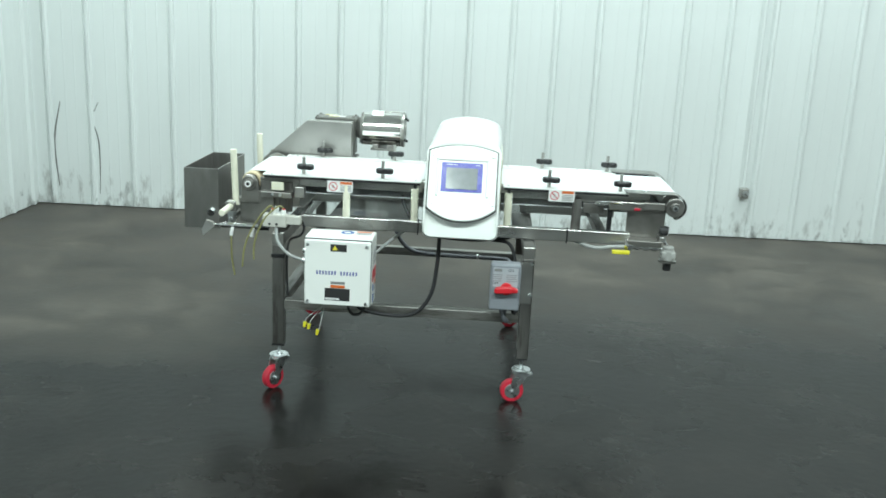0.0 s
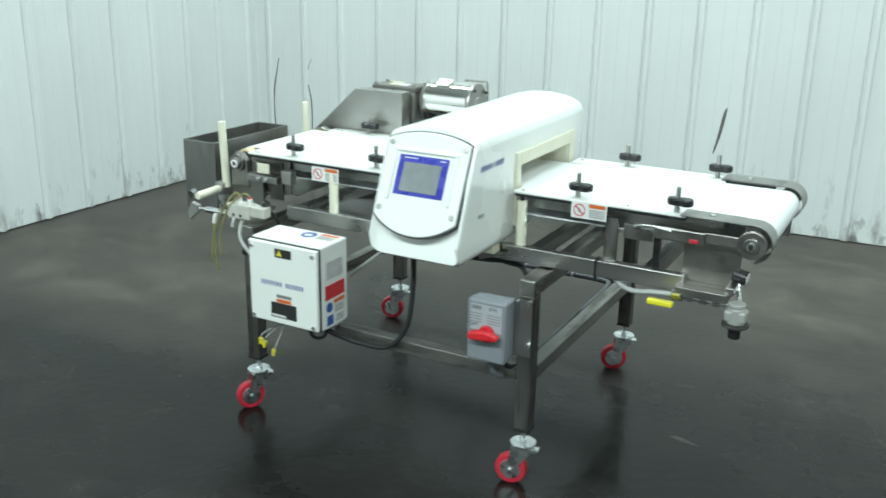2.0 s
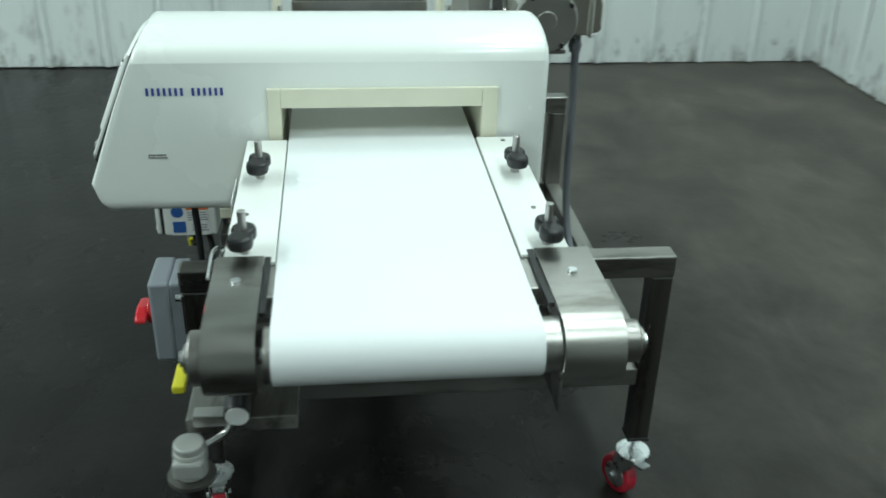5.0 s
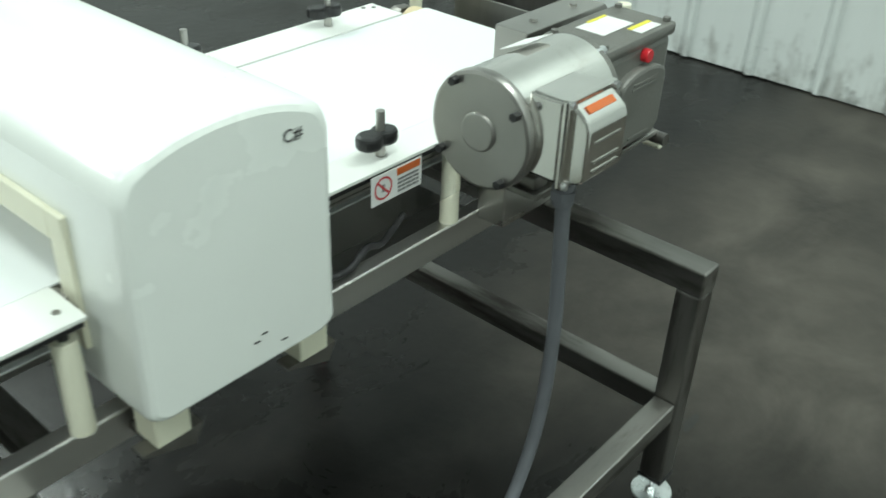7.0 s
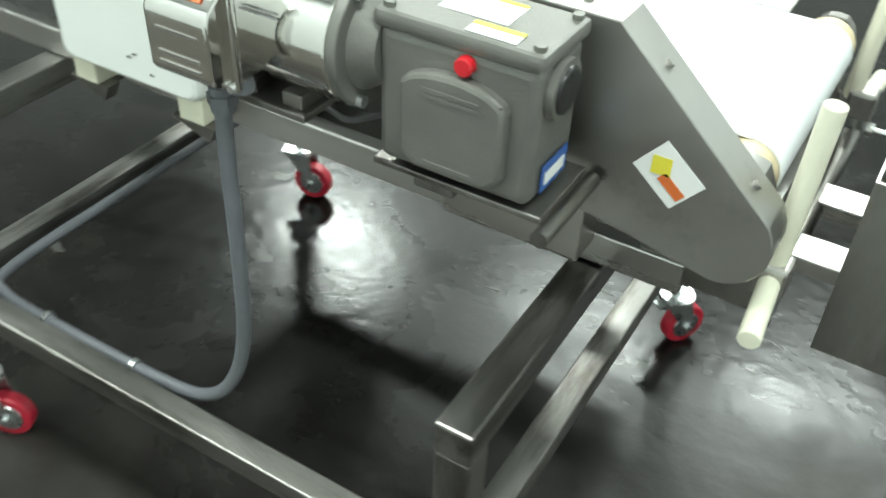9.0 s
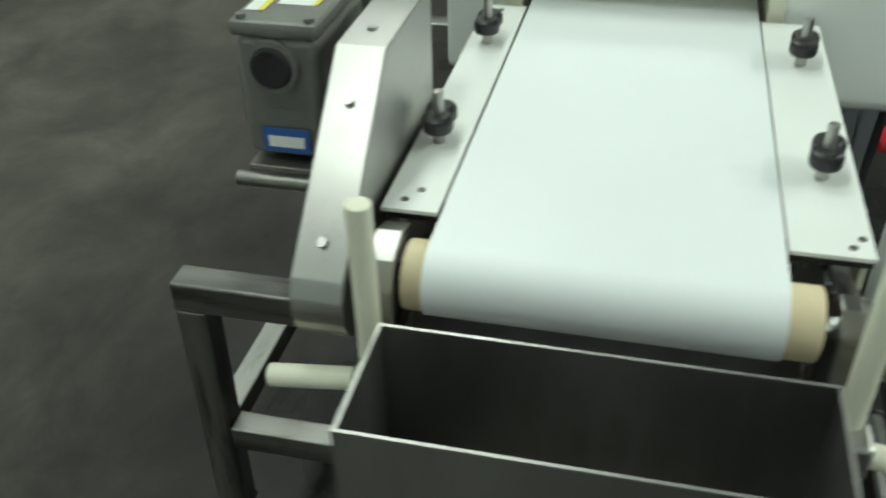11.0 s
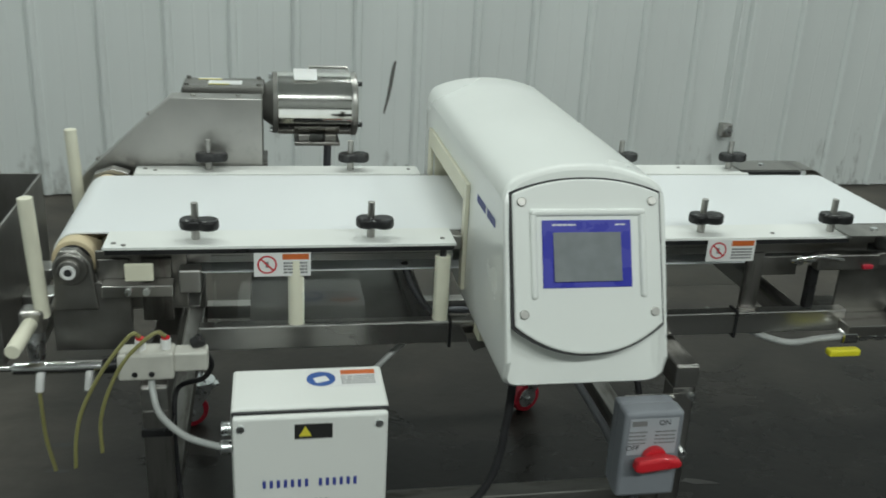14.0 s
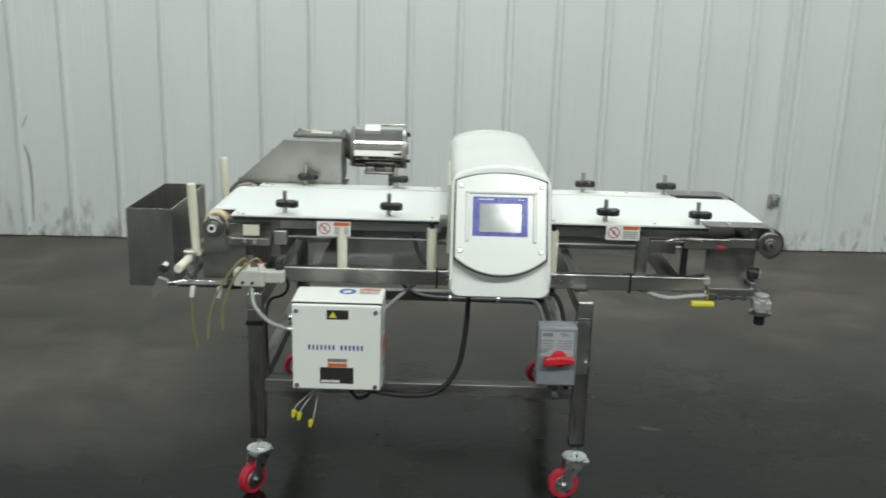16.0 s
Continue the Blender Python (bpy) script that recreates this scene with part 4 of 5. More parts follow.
# ---- gear motor and chain guard ----
gm = thing("gear_motor", (-0.45, 0.83, 0.9), "stainless motor on a grey worm gearbox", "motor")
MY, MZ, MR = 0.826, 1.062, 0.083
b = cyl((-0.258, MY, MZ), (-0.453, MY, MZ), MR, 56, bevel=0.003)
motor = part("motor_body", b, POLISHED, gm, "polished stainless motor body")
b = cyl((-0.243, MY, MZ), (-0.262, MY, MZ), MR + 0.002, 56, bevel=0.006)
cyl((-0.238, MY, MZ), (-0.25, MY, MZ), 0.028, 28, bm=b, bevel=0.003)
part("end_bell", b, GUARD, motor, "satin motor end bell")
for a in (35, 125, 215, 305):
    y, z = MY + 0.075 * math.cos(radians(a)), MZ + 0.075 * math.sin(radians(a))
    part("bolt", cyl((-0.232, y, z), (-0.25, y, z), 0.0065, 6), BLACK, motor)
b = cyl((-0.452, MY, MZ), (-0.466, MY, MZ), MR - 0.002, 48, bevel=0.003)
cyl((-0.465, MY, MZ), (-0.493, MY, MZ), 0.062, 40, r2=0.044, bm=b)
part("adapter", b, GREY_CAST, gm)
for a in (60, 300, 240):
    y, z = MY + 0.074 * math.cos(radians(a)), MZ + 0.074 * math.sin(radians(a))
    part("bolt", cyl((-0.45, y, z), (-0.474, y, z), 0.0075, 10), ZINC, motor)
part("label", prism([(-0.41, 0), (-0.35, 0), (-0.35, 0.05), (-0.41, 0.05)], "z", 0, 0.0008, m=Matrix.Translation((0, MY - 0.055, MZ + MR - 0.011)) @ pose(0, 0, 0, 24, 0, 0)), PAPER, motor, "white data label")
part("rating_print", bars(0.1, 0.01, 2, pose(-0.34, MY + MR * 0.93 + 0.002, MZ + MR * 0.4, 66, 0, 180), 9), PRINT, motor)
b = box(-0.41, -0.29, MY - 0.07, MY + 0.07, 0.962, 0.972, 0.002)
box(-0.4, -0.37, MY - 0.06, MY + 0.06, 0.971, 0.99, 0.002, b)
box(-0.33, -0.3, MY - 0.06, MY + 0.06, 0.971, 0.99, 0.002, b)
part("motor_foot", b, CASTING, motor)
b = box(-0.362, -0.26, 0.89, 0.945, 1.02, 1.136, 0.005)
jb = part("terminal_box", b, POLISHED, gm, "stainless terminal box")
b = box(-0.367, -0.255, 0.945, 0.955, 1.015, 1.141, 0.003)
prism([(0.953, 1.022), (0.975, 1.027), (0.982, 1.036), (0.982, 1.104), (0.977, 1.116), (0.953, 1.134)], "x", -0.356, -0.266, 0.004, b)
lid = part("lid", b, POLISHED, jb, "pressed stainless lid")
part("orange_label", slab(0.06, 0.011, 0.001, pose(-0.311, 0.966, 1.1255, 37, 0, 180)), ORANGE, lid)
for z in (1.045, 1.058, 1.086):
    part("embossing", box(-0.342, -0.282, 0.9815, 0.9835, z - 0.0012, z + 0.0012), GUARD, lid)
for x in (-0.36, -0.262):
    for z in (1.021, 1.135):
        part("screw", cyl((x, 0.954, z), (x, 0.96, z), 0.005, 10), ZINC, lid)
for x in (-0.312, -0.345):
    part("gland", cyl((x, 0.925, 1.0), (x, 0.925, 1.022), 0.015, 18, bevel=0.002), CONDUIT, jb)

gear = part("gearbox", box(-0.688, -0.49, 0.75, 0.86, 0.93, 1.1, 0.012, seg=3), GREY_CAST, gm, "grey painted worm gearbox")
part("cap", box(-0.692, -0.486, 0.746, 0.864, 1.098, 1.119, 0.006), GREY_CAST, gear)
pts = []
for k in range(13):
    a = radians(180 - 15 * k)
    pts.append((-0.593 + 0.066 * math.cos(a), 1.045 + 0.026 * math.sin(a)))
pts += [(-0.527, 0.962), (-0.545, 0.945), (-0.64, 0.945), (-0.659, 0.962)]
part("bearing_cover", prism(pts, "y", 0.855, 0.876, 0.006), GREY_CAST, gear)
for z, w in ((1.05, 0.07), (1.043, 0.078), (0.958, 0.06)):
    part("embossing", box(-0.593 - w / 2, -0.593 + w / 2, 0.8755, 0.8775, z - 0.002, z + 0.002), GREY_CAST, gear)
part("breather_plug", cyl((-0.604, 0.858, 1.085), (-0.604, 0.872, 1.085), 0.011, 16, bevel=0.002), RED_GLOSS, gear, "red plastic breather plug")
part("shaft_cap", cyl((-0.688, 0.81, 1.062), (-0.702, 0.81, 1.062), 0.028, 28, bevel=0.004), BLACK, gear, "black round shaft cap")
part("cap_ring", cyl((-0.688, 0.81, 1.062), (-0.698, 0.81, 1.062), 0.035, 28), GREY_CAST, gear)
part("data_label", slab(0.065, 0.035, 0.001, pose(-0.691, 0.803, 0.957, *LEFT)), LABEL_BLUE, gear, "blue and white data label")
part("data_print", slab(0.05, 0.016, 0.0006, pose(-0.6921, 0.803, 0.955, *LEFT)), PAPER, gear)
part("top_label", slab(0.085, 0.052, 0.0008, pose(-0.585, 0.795, 1.1192)), PAPER, gear, "white paper label")
part("top_label_edge", slab(0.052, 0.006, 0.0009, pose(-0.6, 0.77, 1.12)), LABEL_YELLOW, gear)
part("top_label", slab(0.06, 0.026, 0.0008, pose(-0.625, 0.842, 1.1194)), PAPER, gear)
part("top_label_edge", slab(0.06, 0.008, 0.0009, pose(-0.625, 0.833, 1.12)), LABEL_YELLOW, gear)
for x in (-0.68, -0.5):
    for y in (0.76, 0.85):
        part("cap_bolt", cyl((x, y, 1.118), (x, y, 1.125), 0.007, 6), GREY_CAST, gear)
part("output_shaft", cyl((-0.59, 0.7, 1.0), (-0.59, 0.755, 1.0), 0.014, 18), CHROME, gear)
b = box(-0.705, -0.48, 0.73, 0.856, 0.914, 0.923, 0.002)
cyl((-0.712, 0.725, 0.905), (-0.712, 0.87, 0.905), 0.011, 14, bm=b)
part("base_plate", b, STEEL_Y, gm)
part("base_arm", box(-0.7, -0.49, 0.64, 0.7, 0.75, 0.915, 0.003), STEEL, gm)
part("base_arm", box(-0.55, -0.49, 0.7, 0.78, 0.84, 0.915, 0.003), STEEL_Z, gm)

guard = thing("chain_guard", (-0.7, 0.68, 0.8), "dull folded stainless chain guard beside the belt", "guard")
GP = [(-0.492, 0.885), (-0.492, 1.108), (-0.712, 1.108), (-0.925, 0.915)]
GP += [(-0.875 + 0.062 * math.cos(a), 0.876 + 0.062 * math.sin(a)) for a in (radians(150 + 15 * k) for k in range(9))]
GP += [(-0.8, 0.83)]
part("cover", prism(GP, "y", 0.652, 0.716, 0.002), GUARD, guard)
for x, z in ((-0.66, 1.108), (-0.55, 1.108)):
    part("bolt", cyl((x, 0.685, z), (x, 0.685, z + 0.004), 0.0065, 12), GUARD, guard)
for t in (0.25, 0.85):
    x, z = -0.712 - 0.213 * t, 1.108 - 0.193 * t
    part("bolt", cyl((x, 0.685, z), (x - 0.004, 0.685, z + 0.005), 0.006, 12), GUARD, guard)
l = part("warning_label", slab(0.07, 0.056, 0.001, pose(-0.8, 0.7165, 0.94, 90, 40, 180)), PAPER, guard, "white label with yellow triangle")
part("orange_bar", slab(0.036, 0.014, 0.0006, pose(-0.806, 0.7178, 0.926, 90, 40, 180)), ORANGE, l)
part("triangle", slab(0.024, 0.024, 0.0006, pose(-0.79, 0.7178, 0.95, 90, 0, 180)), LABEL_YELLOW, l)

# ---- control box ----
cb = thing("control_box", (-0.41, -0.15, 0.455), "white powder coated control box with a bolted door", "control box")
part("body", box(-0.548, -0.268, -0.215, -0.068, 0.455, 0.742, 0.006), BOXWHITE, cb)
part("seal", box(-0.5465, -0.2695, -0.2205, -0.2145, 0.4565, 0.7375), RUBBER, cb)
cd = part("door", box(-0.545, -0.271, -0.236, -0.2202, 0.458, 0.735, 0.005, seg=3), BOXWHITE, cb, "white door with four bolts")
for x in (-0.531, -0.287):
    for z in (0.472, 0.716):
        part("bolt", cyl((x, -0.24, z), (x, -0.234, z), 0.007, 14), ZINC, cd)
part("brand_strip", logo_bars(0.178, 0.016, pose(-0.409, -0.2362, 0.598, *FRONT)), LOGO_BLUE, cd)
w = part("hazard_label", slab(0.067, 0.03, 0.0008, pose(-0.404, -0.2361, 0.705, *FRONT)), INK, cd, "black hazard label with yellow triangle")
part("triangle", prism([(-0.43, 0.696), (-0.407, 0.696), (-0.4185, 0.716)], "y", -0.2378, -0.2369), LABEL_YELLOW, w)
part("rating_plate", slab(0.104, 0.053, 0.0008, pose(-0.407, -0.2361, 0.506, *FRONT)), INK, cd, "black rating plate")
part("rating_marks", bars(0.06, 0.01, 1, pose(-0.425, -0.237, 0.487, *FRONT), 11, 0.8), PAPER, cd)
part("orange_label", slab(0.06, 0.012, 0.001, pose(-0.405, -0.2371, 0.541, *FRONT)), ORANGE, cd)
part("grey_label", slab(0.06, 0.011, 0.0008, pose(-0.405, -0.2361, 0.556, *FRONT)), PRINT, cd)
sx = -0.2675
part("side_label", slab(0.105, 0.07, 0.0008, pose(sx, -0.142, 0.655, *RIGHT)), PAPER, cb)
part("side_print", bars(0.09, 0.06, 7, pose(sx + 0.0009, -0.142, 0.655, *RIGHT), 12, 0.35), PRINT, cb)
part("red_label", slab(0.108, 0.05, 0.0008, pose(sx, -0.142, 0.58, *RIGHT)), LABEL_RED, cb, "red warning sticker")
part("notice_label", slab(0.105, 0.095, 0.0008, pose(sx, -0.142, 0.504, *RIGHT)), PAPER, cb)
part("notice_header", slab(0.06, 0.014, 0.0005, pose(sx + 0.0009, -0.12, 0.541, *RIGHT)), ORANGE, cb)
part("notice_disc", cyl((sx, -0.175, 0.528), (sx + 0.0015, -0.175, 0.528), 0.017, 24), LABEL_BLUE, cb)
part("notice_square", slab(0.035, 0.034, 0.0006, pose(sx + 0.0009, -0.172, 0.482, *RIGHT)), LABEL_BLUE, cb)
part("notice_print", bars(0.055, 0.03, 4, pose(sx + 0.0009, -0.12, 0.515, *RIGHT), 13, 0.4), PRINT, cb)
part("notice_print", bars(0.045, 0.025, 3, pose(sx + 0.0009, -0.115, 0.48, *RIGHT), 14, 0.4), PRINT, cb)
tl = part("top_label", slab(0.135, 0.062, 0.0008, pose(-0.345, -0.115, 0.7422)), PAPER, cb, "white label with blue disc")
part("disc", cyl((-0.385, -0.117, 0.7425), (-0.385, -0.117, 0.7437), 0.027, 28), LABEL_BLUE, tl)
part("pictogram", slab(0.026, 0.02, 0.0004, pose(-0.385, -0.12, 0.7437, 0, 0, 20)), PAPER, tl)
part("header", slab(0.065, 0.016, 0.0005, pose(-0.315, -0.094, 0.743)), ORANGE, tl)
part("print", bars(0.065, 0.035, 5, pose(-0.315, -0.123, 0.743), 15, 0.4), PRINT, tl)
part("gland", cyl((-0.548, -0.14, 0.62), (-0.572, -0.14, 0.62), 0.013, 16, bevel=0.002), ZINC, cb)
part("gland", cyl((-0.548, -0.14, 0.66), (-0.57, -0.14, 0.66), 0.013, 16, bevel=0.002), ZINC, cb)
part("mount_strap", box(-0.5, -0.32, -0.069, -0.05, 0.39, 0.43, 0.002), STEEL, cb)
part("mount_post", box(-0.43, -0.39, -0.0685, -0.055, 0.4, 0.72, 0.002), STEEL_Z, cb)
for k, (x, y, z) in enumerate(((-0.549, -0.187, 0.352), (-0.531, -0.19, 0.345), (-0.495, -0.187, 0.32))):
    part("wire", tube([(-0.47, -0.13, 0.456), (-0.475, -0.135, 0.43), (x + 0.01, y, z + 0.03), (x, y, z)], 0.002, 6), TUBE_CLEAR, cb)
    part("wire_nut", cyl((x, y, z + 0.01), (x - 0.004, y, z - 0.014), 0.0085, 12, r2=0.0055, bevel=0.001), YELLOW, cb, "yellow wire nut")

# ---- disconnect switch ----
SX0, SX1, SZ0, SZ1 = 0.222, 0.35, 0.45, 0.65
sw = thing("disconnect_switch", (0.285, -0.1, 0.455), "grey plastic disconnect switch with a red rotary handle", "switch")
part("base", box(SX0 + 0.003, SX1 - 0.003, -0.098, -0.063, SZ0 + 0.003, SZ1 - 0.003, 0.006), SWITCH_GREY, sw)
cover = part("cover", box(SX0, SX1, -0.142, -0.096, SZ0, SZ1, 0.008, seg=3), SWITCH_GREY, sw, "grey plastic cover")
part("face_label", slab(0.104, 0.084, 0.0006, pose(0.286, -0.1421, 0.595, *FRONT)), mat("label_grey", (0.4, 0.42, 0.45), 0.5), cover)
part("print", bars(0.04, 0.035, 4, pose(0.254, -0.1428, 0.593, *FRONT), 20, 0.35), PRINT, cover)
part("print", bars(0.045, 0.035, 4, pose(0.312, -0.1428, 0.593, *FRONT), 21, 0.35), PRINT, cover)
part("brand_strip", slab(0.032, 0.012, 0.0006, pose(0.254, -0.1428, 0.626, *FRONT)), PRINT, cover)
lettering("on_mark", "ON", 0.016, pose(0.308, -0.1428, 0.626, *FRONT), INK, cover)
lettering("off_mark", "OFF", 0.016, pose(0.245, -0.1428, 0.569, *FRONT), INK, cover)
b = cyl((0.292, -0.142, 0.548), (0.292, -0.158, 0.548), 0.026, 28, bevel=0.003)
prism([(0.24, 0.536), (0.255, 0.532), (0.335, 0.54), (0.343, 0.548), (0.335, 0.558), (0.3, 0.566), (0.245, 0.558)], "y", -0.182, -0.156, 0.006, b)
part("handle", b, RED_GLOSS, sw, "red rotary handle")
part("bracket", box(0.351, 0.358, -0.07, -0.06, 0.46, 0.64), STEEL, sw)
part("mount_plate", box(0.25, RX + 0.02, -0.0625, -0.0605, 0.46, 0.645), STEEL, sw)
for z in (0.5, 0.64):
    part("bolt", cyl((0.395, -0.062, z), (0.395, -0.075, z), 0.008, 12), ZINC, sw)

# ---- pneumatics ----
reg = thing("air_regulator", (0.98, 0.02, 0.62), "grey air filter regulator with black knobs", "regulator")
part("body", cyl((0.98, 0.012, 0.645), (0.98, 0.012, 0.694), 0.026, 24, bevel=0.005), REG_GREY, reg)
part("block", box(0.95, 1.01, -0.012, 0.036, 0.655, 0.686, 0.005), REG_GREY, reg)
part("bowl", cyl((0.98, 0.012, 0.6), (0.98, 0.012, 0.646), 0.0175, 22, bevel=0.004), BLACK, reg, "black plastic bowl")
part("cap", cyl((0.98, 0.012, 0.693), (0.98, 0.012, 0.706), 0.024, 22, bevel=0.003), REG_GREY, reg)
part("plate", cyl((0.98, 0.012, 0.638), (0.98, 0.012, 0.6445), 0.038, 24), CASTING, reg)
g = part("gauge", cyl((0.985, 0.09, 0.755), (0.945, 0.09, 0.762), 0.021, 24, bevel=0.003), BLACK, reg, "black pressure gauge")
part("dial", cyl((0.9855, 0.09, 0.755), (0.987, 0.09, 0.7548), 0.018, 24), PAPER, g)
part("stem", tube([(0.965, 0.085, 0.74), (0.97, 0.07, 0.715), (0.98, 0.04, 0.7)], 0.006), CHROME, reg)
part("hanger", box(0.94, 0.965, 0.02, 0.1, 0.72, 0.742, 0.002), STEEL, reg)
b = cyl((0.815, 0.02, 0.694), (0.955, 0.015, 0.694), 0.008, 14)
for x in (0.835, 0.875, 0.91):
    cyl((x, 0.019, 0.694), (x + 0.02, 0.018, 0.694), 0.0135, 6, bm=b)
part("fitting", b, CHROME, reg)
bv = part("ball_valve", box(0.79, 0.83, 0.005, 0.035, 0.68, 0.708, 0.005), CHROME, reg)
part("lever", box(0.735, 0.81, -0.04, -0.018, 0.672, 0.688, 0.004), YELLOW, bv, "yellow valve lever")
reg.location.y += 0.022
reg.location.z += 0.02
hose = solid("air_hose", tube([(0.79, 0.04, 0.714), (0.74, 0.04, 0.71), (0.66, 0.05, 0.7), (0.58, 0.12, 0.71), (0.54, 0.2, 0.715)], 0.0075), TUBE_CLEAR, "milky plastic air hose under the conveyor rail", "hose")

man = thing("valve_manifold", (-0.75, -0.02, 0.69), "beige pneumatic valve block with tube fittings", "valve")
part("block", box(-0.8, -0.7, -0.1, -0.05, 0.712, 0.765, 0.005), BRASS, man)
part("mount", box(-0.735, -0.705, -0.05, 0.05, 0.72, 0.732, 0.001), CASTING, man)
for x in (-0.76, -0.715):
    f = part("fitting", cyl((x, -0.075, 0.764), (x, -0.075, 0.785), 0.0095, 12, bevel=0.001), PAPER, man, "white push-in fitting")
    part("release_ring", cyl((x, -0.075, 0.784), (x, -0.075, 0.788), 0.008, 12), RED_GLOSS, f)
for x in (-0.77, -0.74):
    part("port", cyl((x, -0.1, 0.725), (x, -0.1012, 0.725), 0.0055, 12), BLACK, man)
part("solenoid", box(-0.701, -0.64, -0.095, -0.055, 0.725, 0.762, 0.004), BRASS, man)
part("plug", cyl((-0.668, -0.06, 0.762), (-0.65, -0.06, 0.775), 0.013, 16, bevel=0.003), BLACK, man, "black cable plug")
man.location.x += 0.048
man.location.z += 0.032
ac = thing("air_cylinder", (-0.92, 0.03, 0.71), "short polished air cylinder with end fittings", "cylinder")
part("barrel", cyl((-0.965, 0.03, 0.71), (-0.8, 0.03, 0.71), 0.0125, 22, bevel=0.002), CHROME, ac)
part("rod", cyl((-1.04, 0.03, 0.71), (-0.96, 0.03, 0.71), 0.0055, 12), CHROME, ac)
for x in (-0.915, -0.825):
    part("fitting", tube([(x, 0.03, 0.705), (x, 0.018, 0.694), (x - 0.003, 0.014, 0.668)], 0.008), PAPER, ac, "white elbow fitting")
part("end_cap", cyl((-0.8, 0.03, 0.71), (-0.755, 0.03, 0.712), 0.016, 18, bevel=0.003), BLACK, ac)
part("clevis", prism([(-1.05, 0.69), (-1.03, 0.73), (-1.0, 0.72), (-1.0, 0.7), (-1.045, 0.66)], "y", 0.02, 0.04), STEEL, ac)
part("nut", cyl((-1.0, 0.012, 0.775), (-1.0, -0.012, 0.77), 0.017, 6), CHROME, ac)
solid("air_tube", tube([(-0.712, -0.075, 0.822), (-0.728, -0.082, 0.828), (-0.776, -0.09, 0.768), (-0.818, -0.09, 0.69), (-0.836, -0.09, 0.625), (-0.842, -0.09, 0.56)], 0.0038), TUBE_YELLOW, "yellowed air tube hanging from the valve block", "tube")
solid("air_tube", tube([(-0.667, -0.075, 0.822), (-0.686, -0.085, 0.832), (-0.735, -0.098, 0.79), (-0.768, -0.1, 0.73), (-0.788, -0.1, 0.664), (-0.79, -0.1, 0.597)], 0.0038), TUBE_YELLOW, "yellowed air tube hanging from the valve block", "tube")
solid("air_tube", tube([(-0.918, 0.014, 0.67), (-0.917, 0.012, 0.62), (-0.914, 0.01, 0.56), (-0.903, 0.01, 0.49)], 0.0038), TUBE_YELLOW, "yellowed air tube hanging from the air cylinder", "tube")
solid("air_tube", tube([(-0.697, -0.075, 0.745), (-0.692, -0.1, 0.72), (-0.678, -0.12, 0.682), (-0.634, -0.125, 0.637), (-0.572, -0.14, 0.62)], 0.0065), TUBE_CLEAR, "milky tube from the valve block to the control box", "tube")

# ---- cables ----
solid("power_cable", tube([(0.0, -0.09, 0.778), (-0.002, -0.085, 0.71), (-0.006, -0.08, 0.62), (-0.022, -0.08, 0.5), (-0.06, -0.08, 0.425), (-0.115, -0.08, 0.385), (-0.2, -0.08, 0.378), (-0.28, -0.09, 0.39), (-0.33, -0.1, 0.41), (-0.35, -0.12, 0.456)], 0.0085), RUBBER, "black power cable looping from detector to control box", "cable")
solid("sensor_cable", tube([(-0.62, -0.06, 0.79), (-0.6, -0.05, 0.775), (-0.59, -0.02, 0.73), (-0.61, 0.0, 0.69), (-0.66, 0.02, 0.66), (-0.668, 0.0, 0.6), (-0.668, 0.0, 0.5), (-0.662, -0.01, 0.42)], 0.005), RUBBER, "thin black cable running down the stand leg", "cable")
solid("box_cable", tube([(-0.37, -0.14, 0.456), (-0.372, -0.145, 0.42), (-0.35, -0.15, 0.395), (-0.315, -0.14, 0.405), (-0.31, -0.12, 0.456)], 0.006), RUBBER, "short black cable loop under the control box", "cable")
conduit = thing("motor_conduit", (-0.3, 0.93, 0.4), "grey flexible conduit from motor to disconnect switch", "conduit")
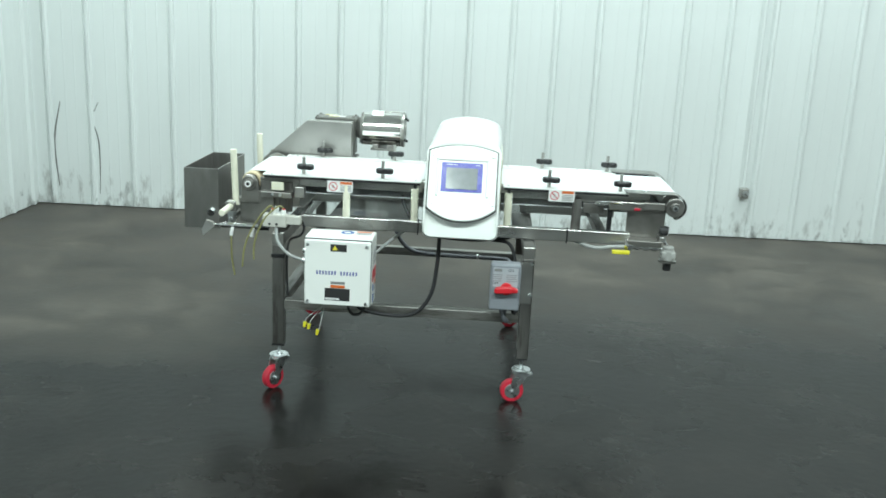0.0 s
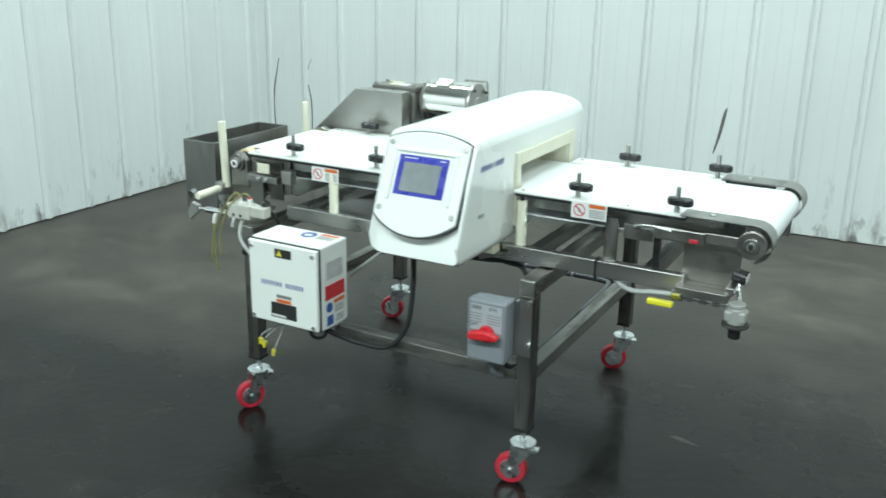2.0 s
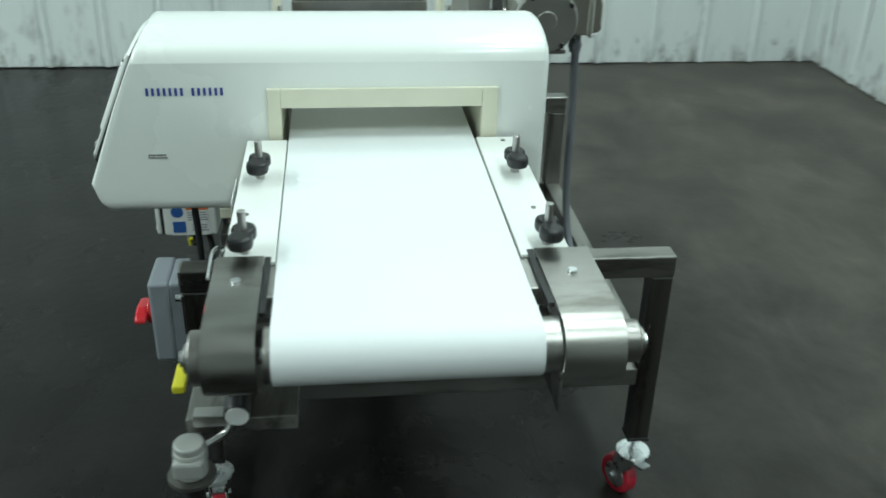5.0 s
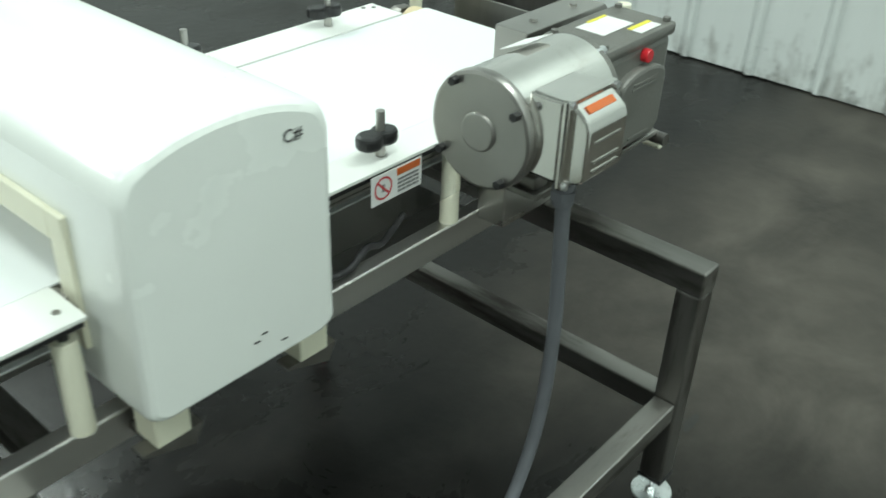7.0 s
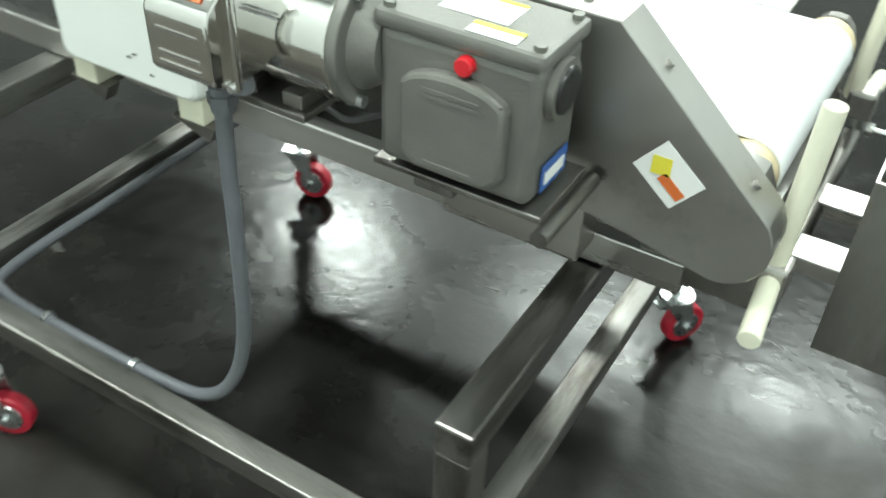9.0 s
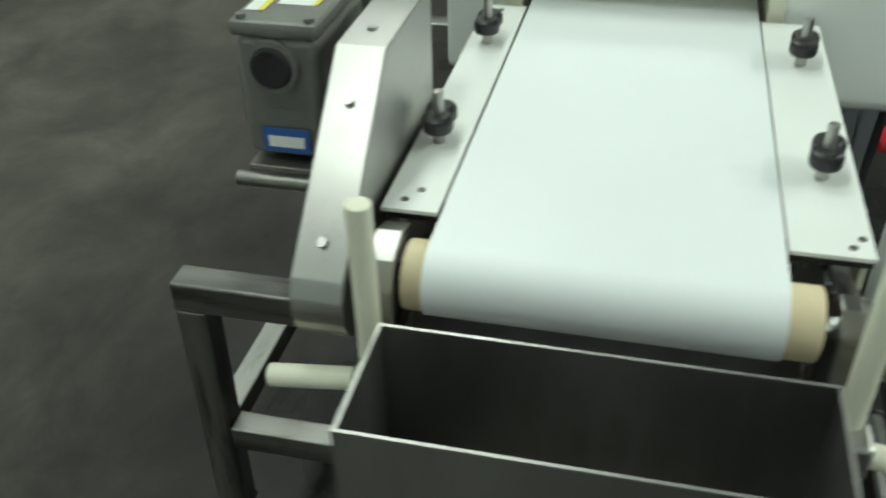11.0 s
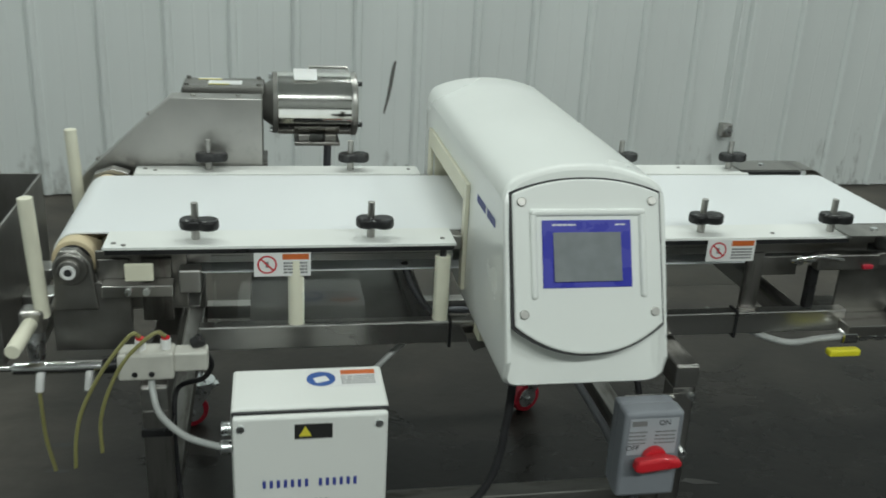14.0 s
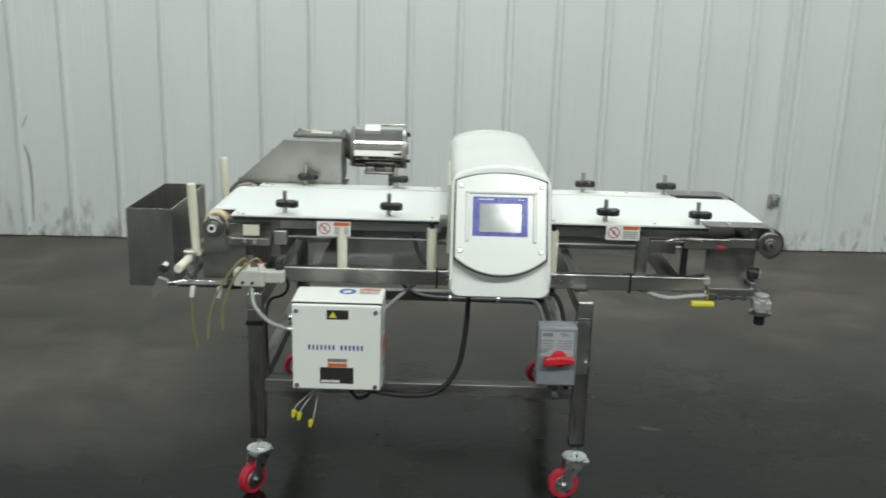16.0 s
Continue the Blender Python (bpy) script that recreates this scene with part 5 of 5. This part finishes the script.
part("hose", tube([(-0.312, 0.925, 1.005), (-0.313, 0.93, 0.9), (-0.316, 0.935, 0.75), (-0.307, 0.935, 0.6), (-0.275, 0.935, 0.49), (-0.22, 0.938, 0.42), (-0.13, 0.94, 0.392), (0.1, 0.942, 0.386), (0.28, 0.935, 0.386), (0.33, 0.88, 0.386), (0.337, 0.6, 0.386), (0.335, 0.2, 0.384), (0.325, 0.04, 0.378), (0.305, -0.05, 0.375), (0.29, -0.085, 0.4), (0.285, -0.085, 0.456)], 0.0108, 14), CONDUIT, conduit)
for x, y, z0, z1 in ((-0.312, 0.925, 0.962, 0.998), (0.285, -0.085, 0.42, 0.452)):
    b = cyl((x, y, z0), (x, y, z1), 0.0155, 20, bevel=0.002)
    cyl((x, y, (z0 + z1) / 2 - 0.007), (x, y, (z0 + z1) / 2 + 0.007), 0.019, 6, bm=b)
    part("connector", b, CONDUIT, conduit, "grey conduit connector nut")
for x in (-0.05, 0.16):
    part("clamp", cyl((x - 0.006, 0.9415, 0.3885), (x + 0.006, 0.9415, 0.388), 0.0135, 18), ZINC, conduit, "bright metal conduit clamp")
solid("switch_cable", tube([(0.325, -0.08, 0.456), (0.33, -0.07, 0.42), (0.345, -0.02, 0.41), (0.335, 0.02, 0.48), (0.33, 0.06, 0.6), (0.3, 0.1, 0.68), (0.22, 0.12, 0.69)], 0.0075), RUBBER, "black cable behind the disconnect switch", "cable")
solid("detector_cable", tube([(-0.19, 0.2, 0.85), (-0.17, 0.17, 0.8), (-0.12, 0.14, 0.74), (-0.02, 0.12, 0.695), (0.1, 0.115, 0.685), (0.2, 0.12, 0.69), (0.3, 0.14, 0.7)], 0.008), RUBBER, "black cable slung under the conveyor rail", "cable")
solid("pale_tube", tube([(-0.36, 0.08, 0.545), (-0.293, 0.1, 0.604), (-0.217, 0.126, 0.669), (-0.15, 0.15, 0.715)], 0.0065), TUBE_CLEAR, "pale plastic tube rising behind the control box", "tube")
solid("bed_cable", tube([(-0.06, 0.6, 0.82), (-0.12, 0.625, 0.785), (-0.18, 0.632, 0.778), (-0.23, 0.625, 0.795), (-0.27, 0.62, 0.785), (-0.33, 0.61, 0.81)], 0.006), RUBBER, "black cable looping inside the conveyor frame", "cable")
for mx, mz in ((0.062, 0.842), (0.075, 0.834), (0.03, 0.815)):
    part("pen_tick", box(mx - 0.005, mx + 0.005, DY1, DY1 + 0.0008, mz - 0.0012, mz + 0.0012), INK, det)
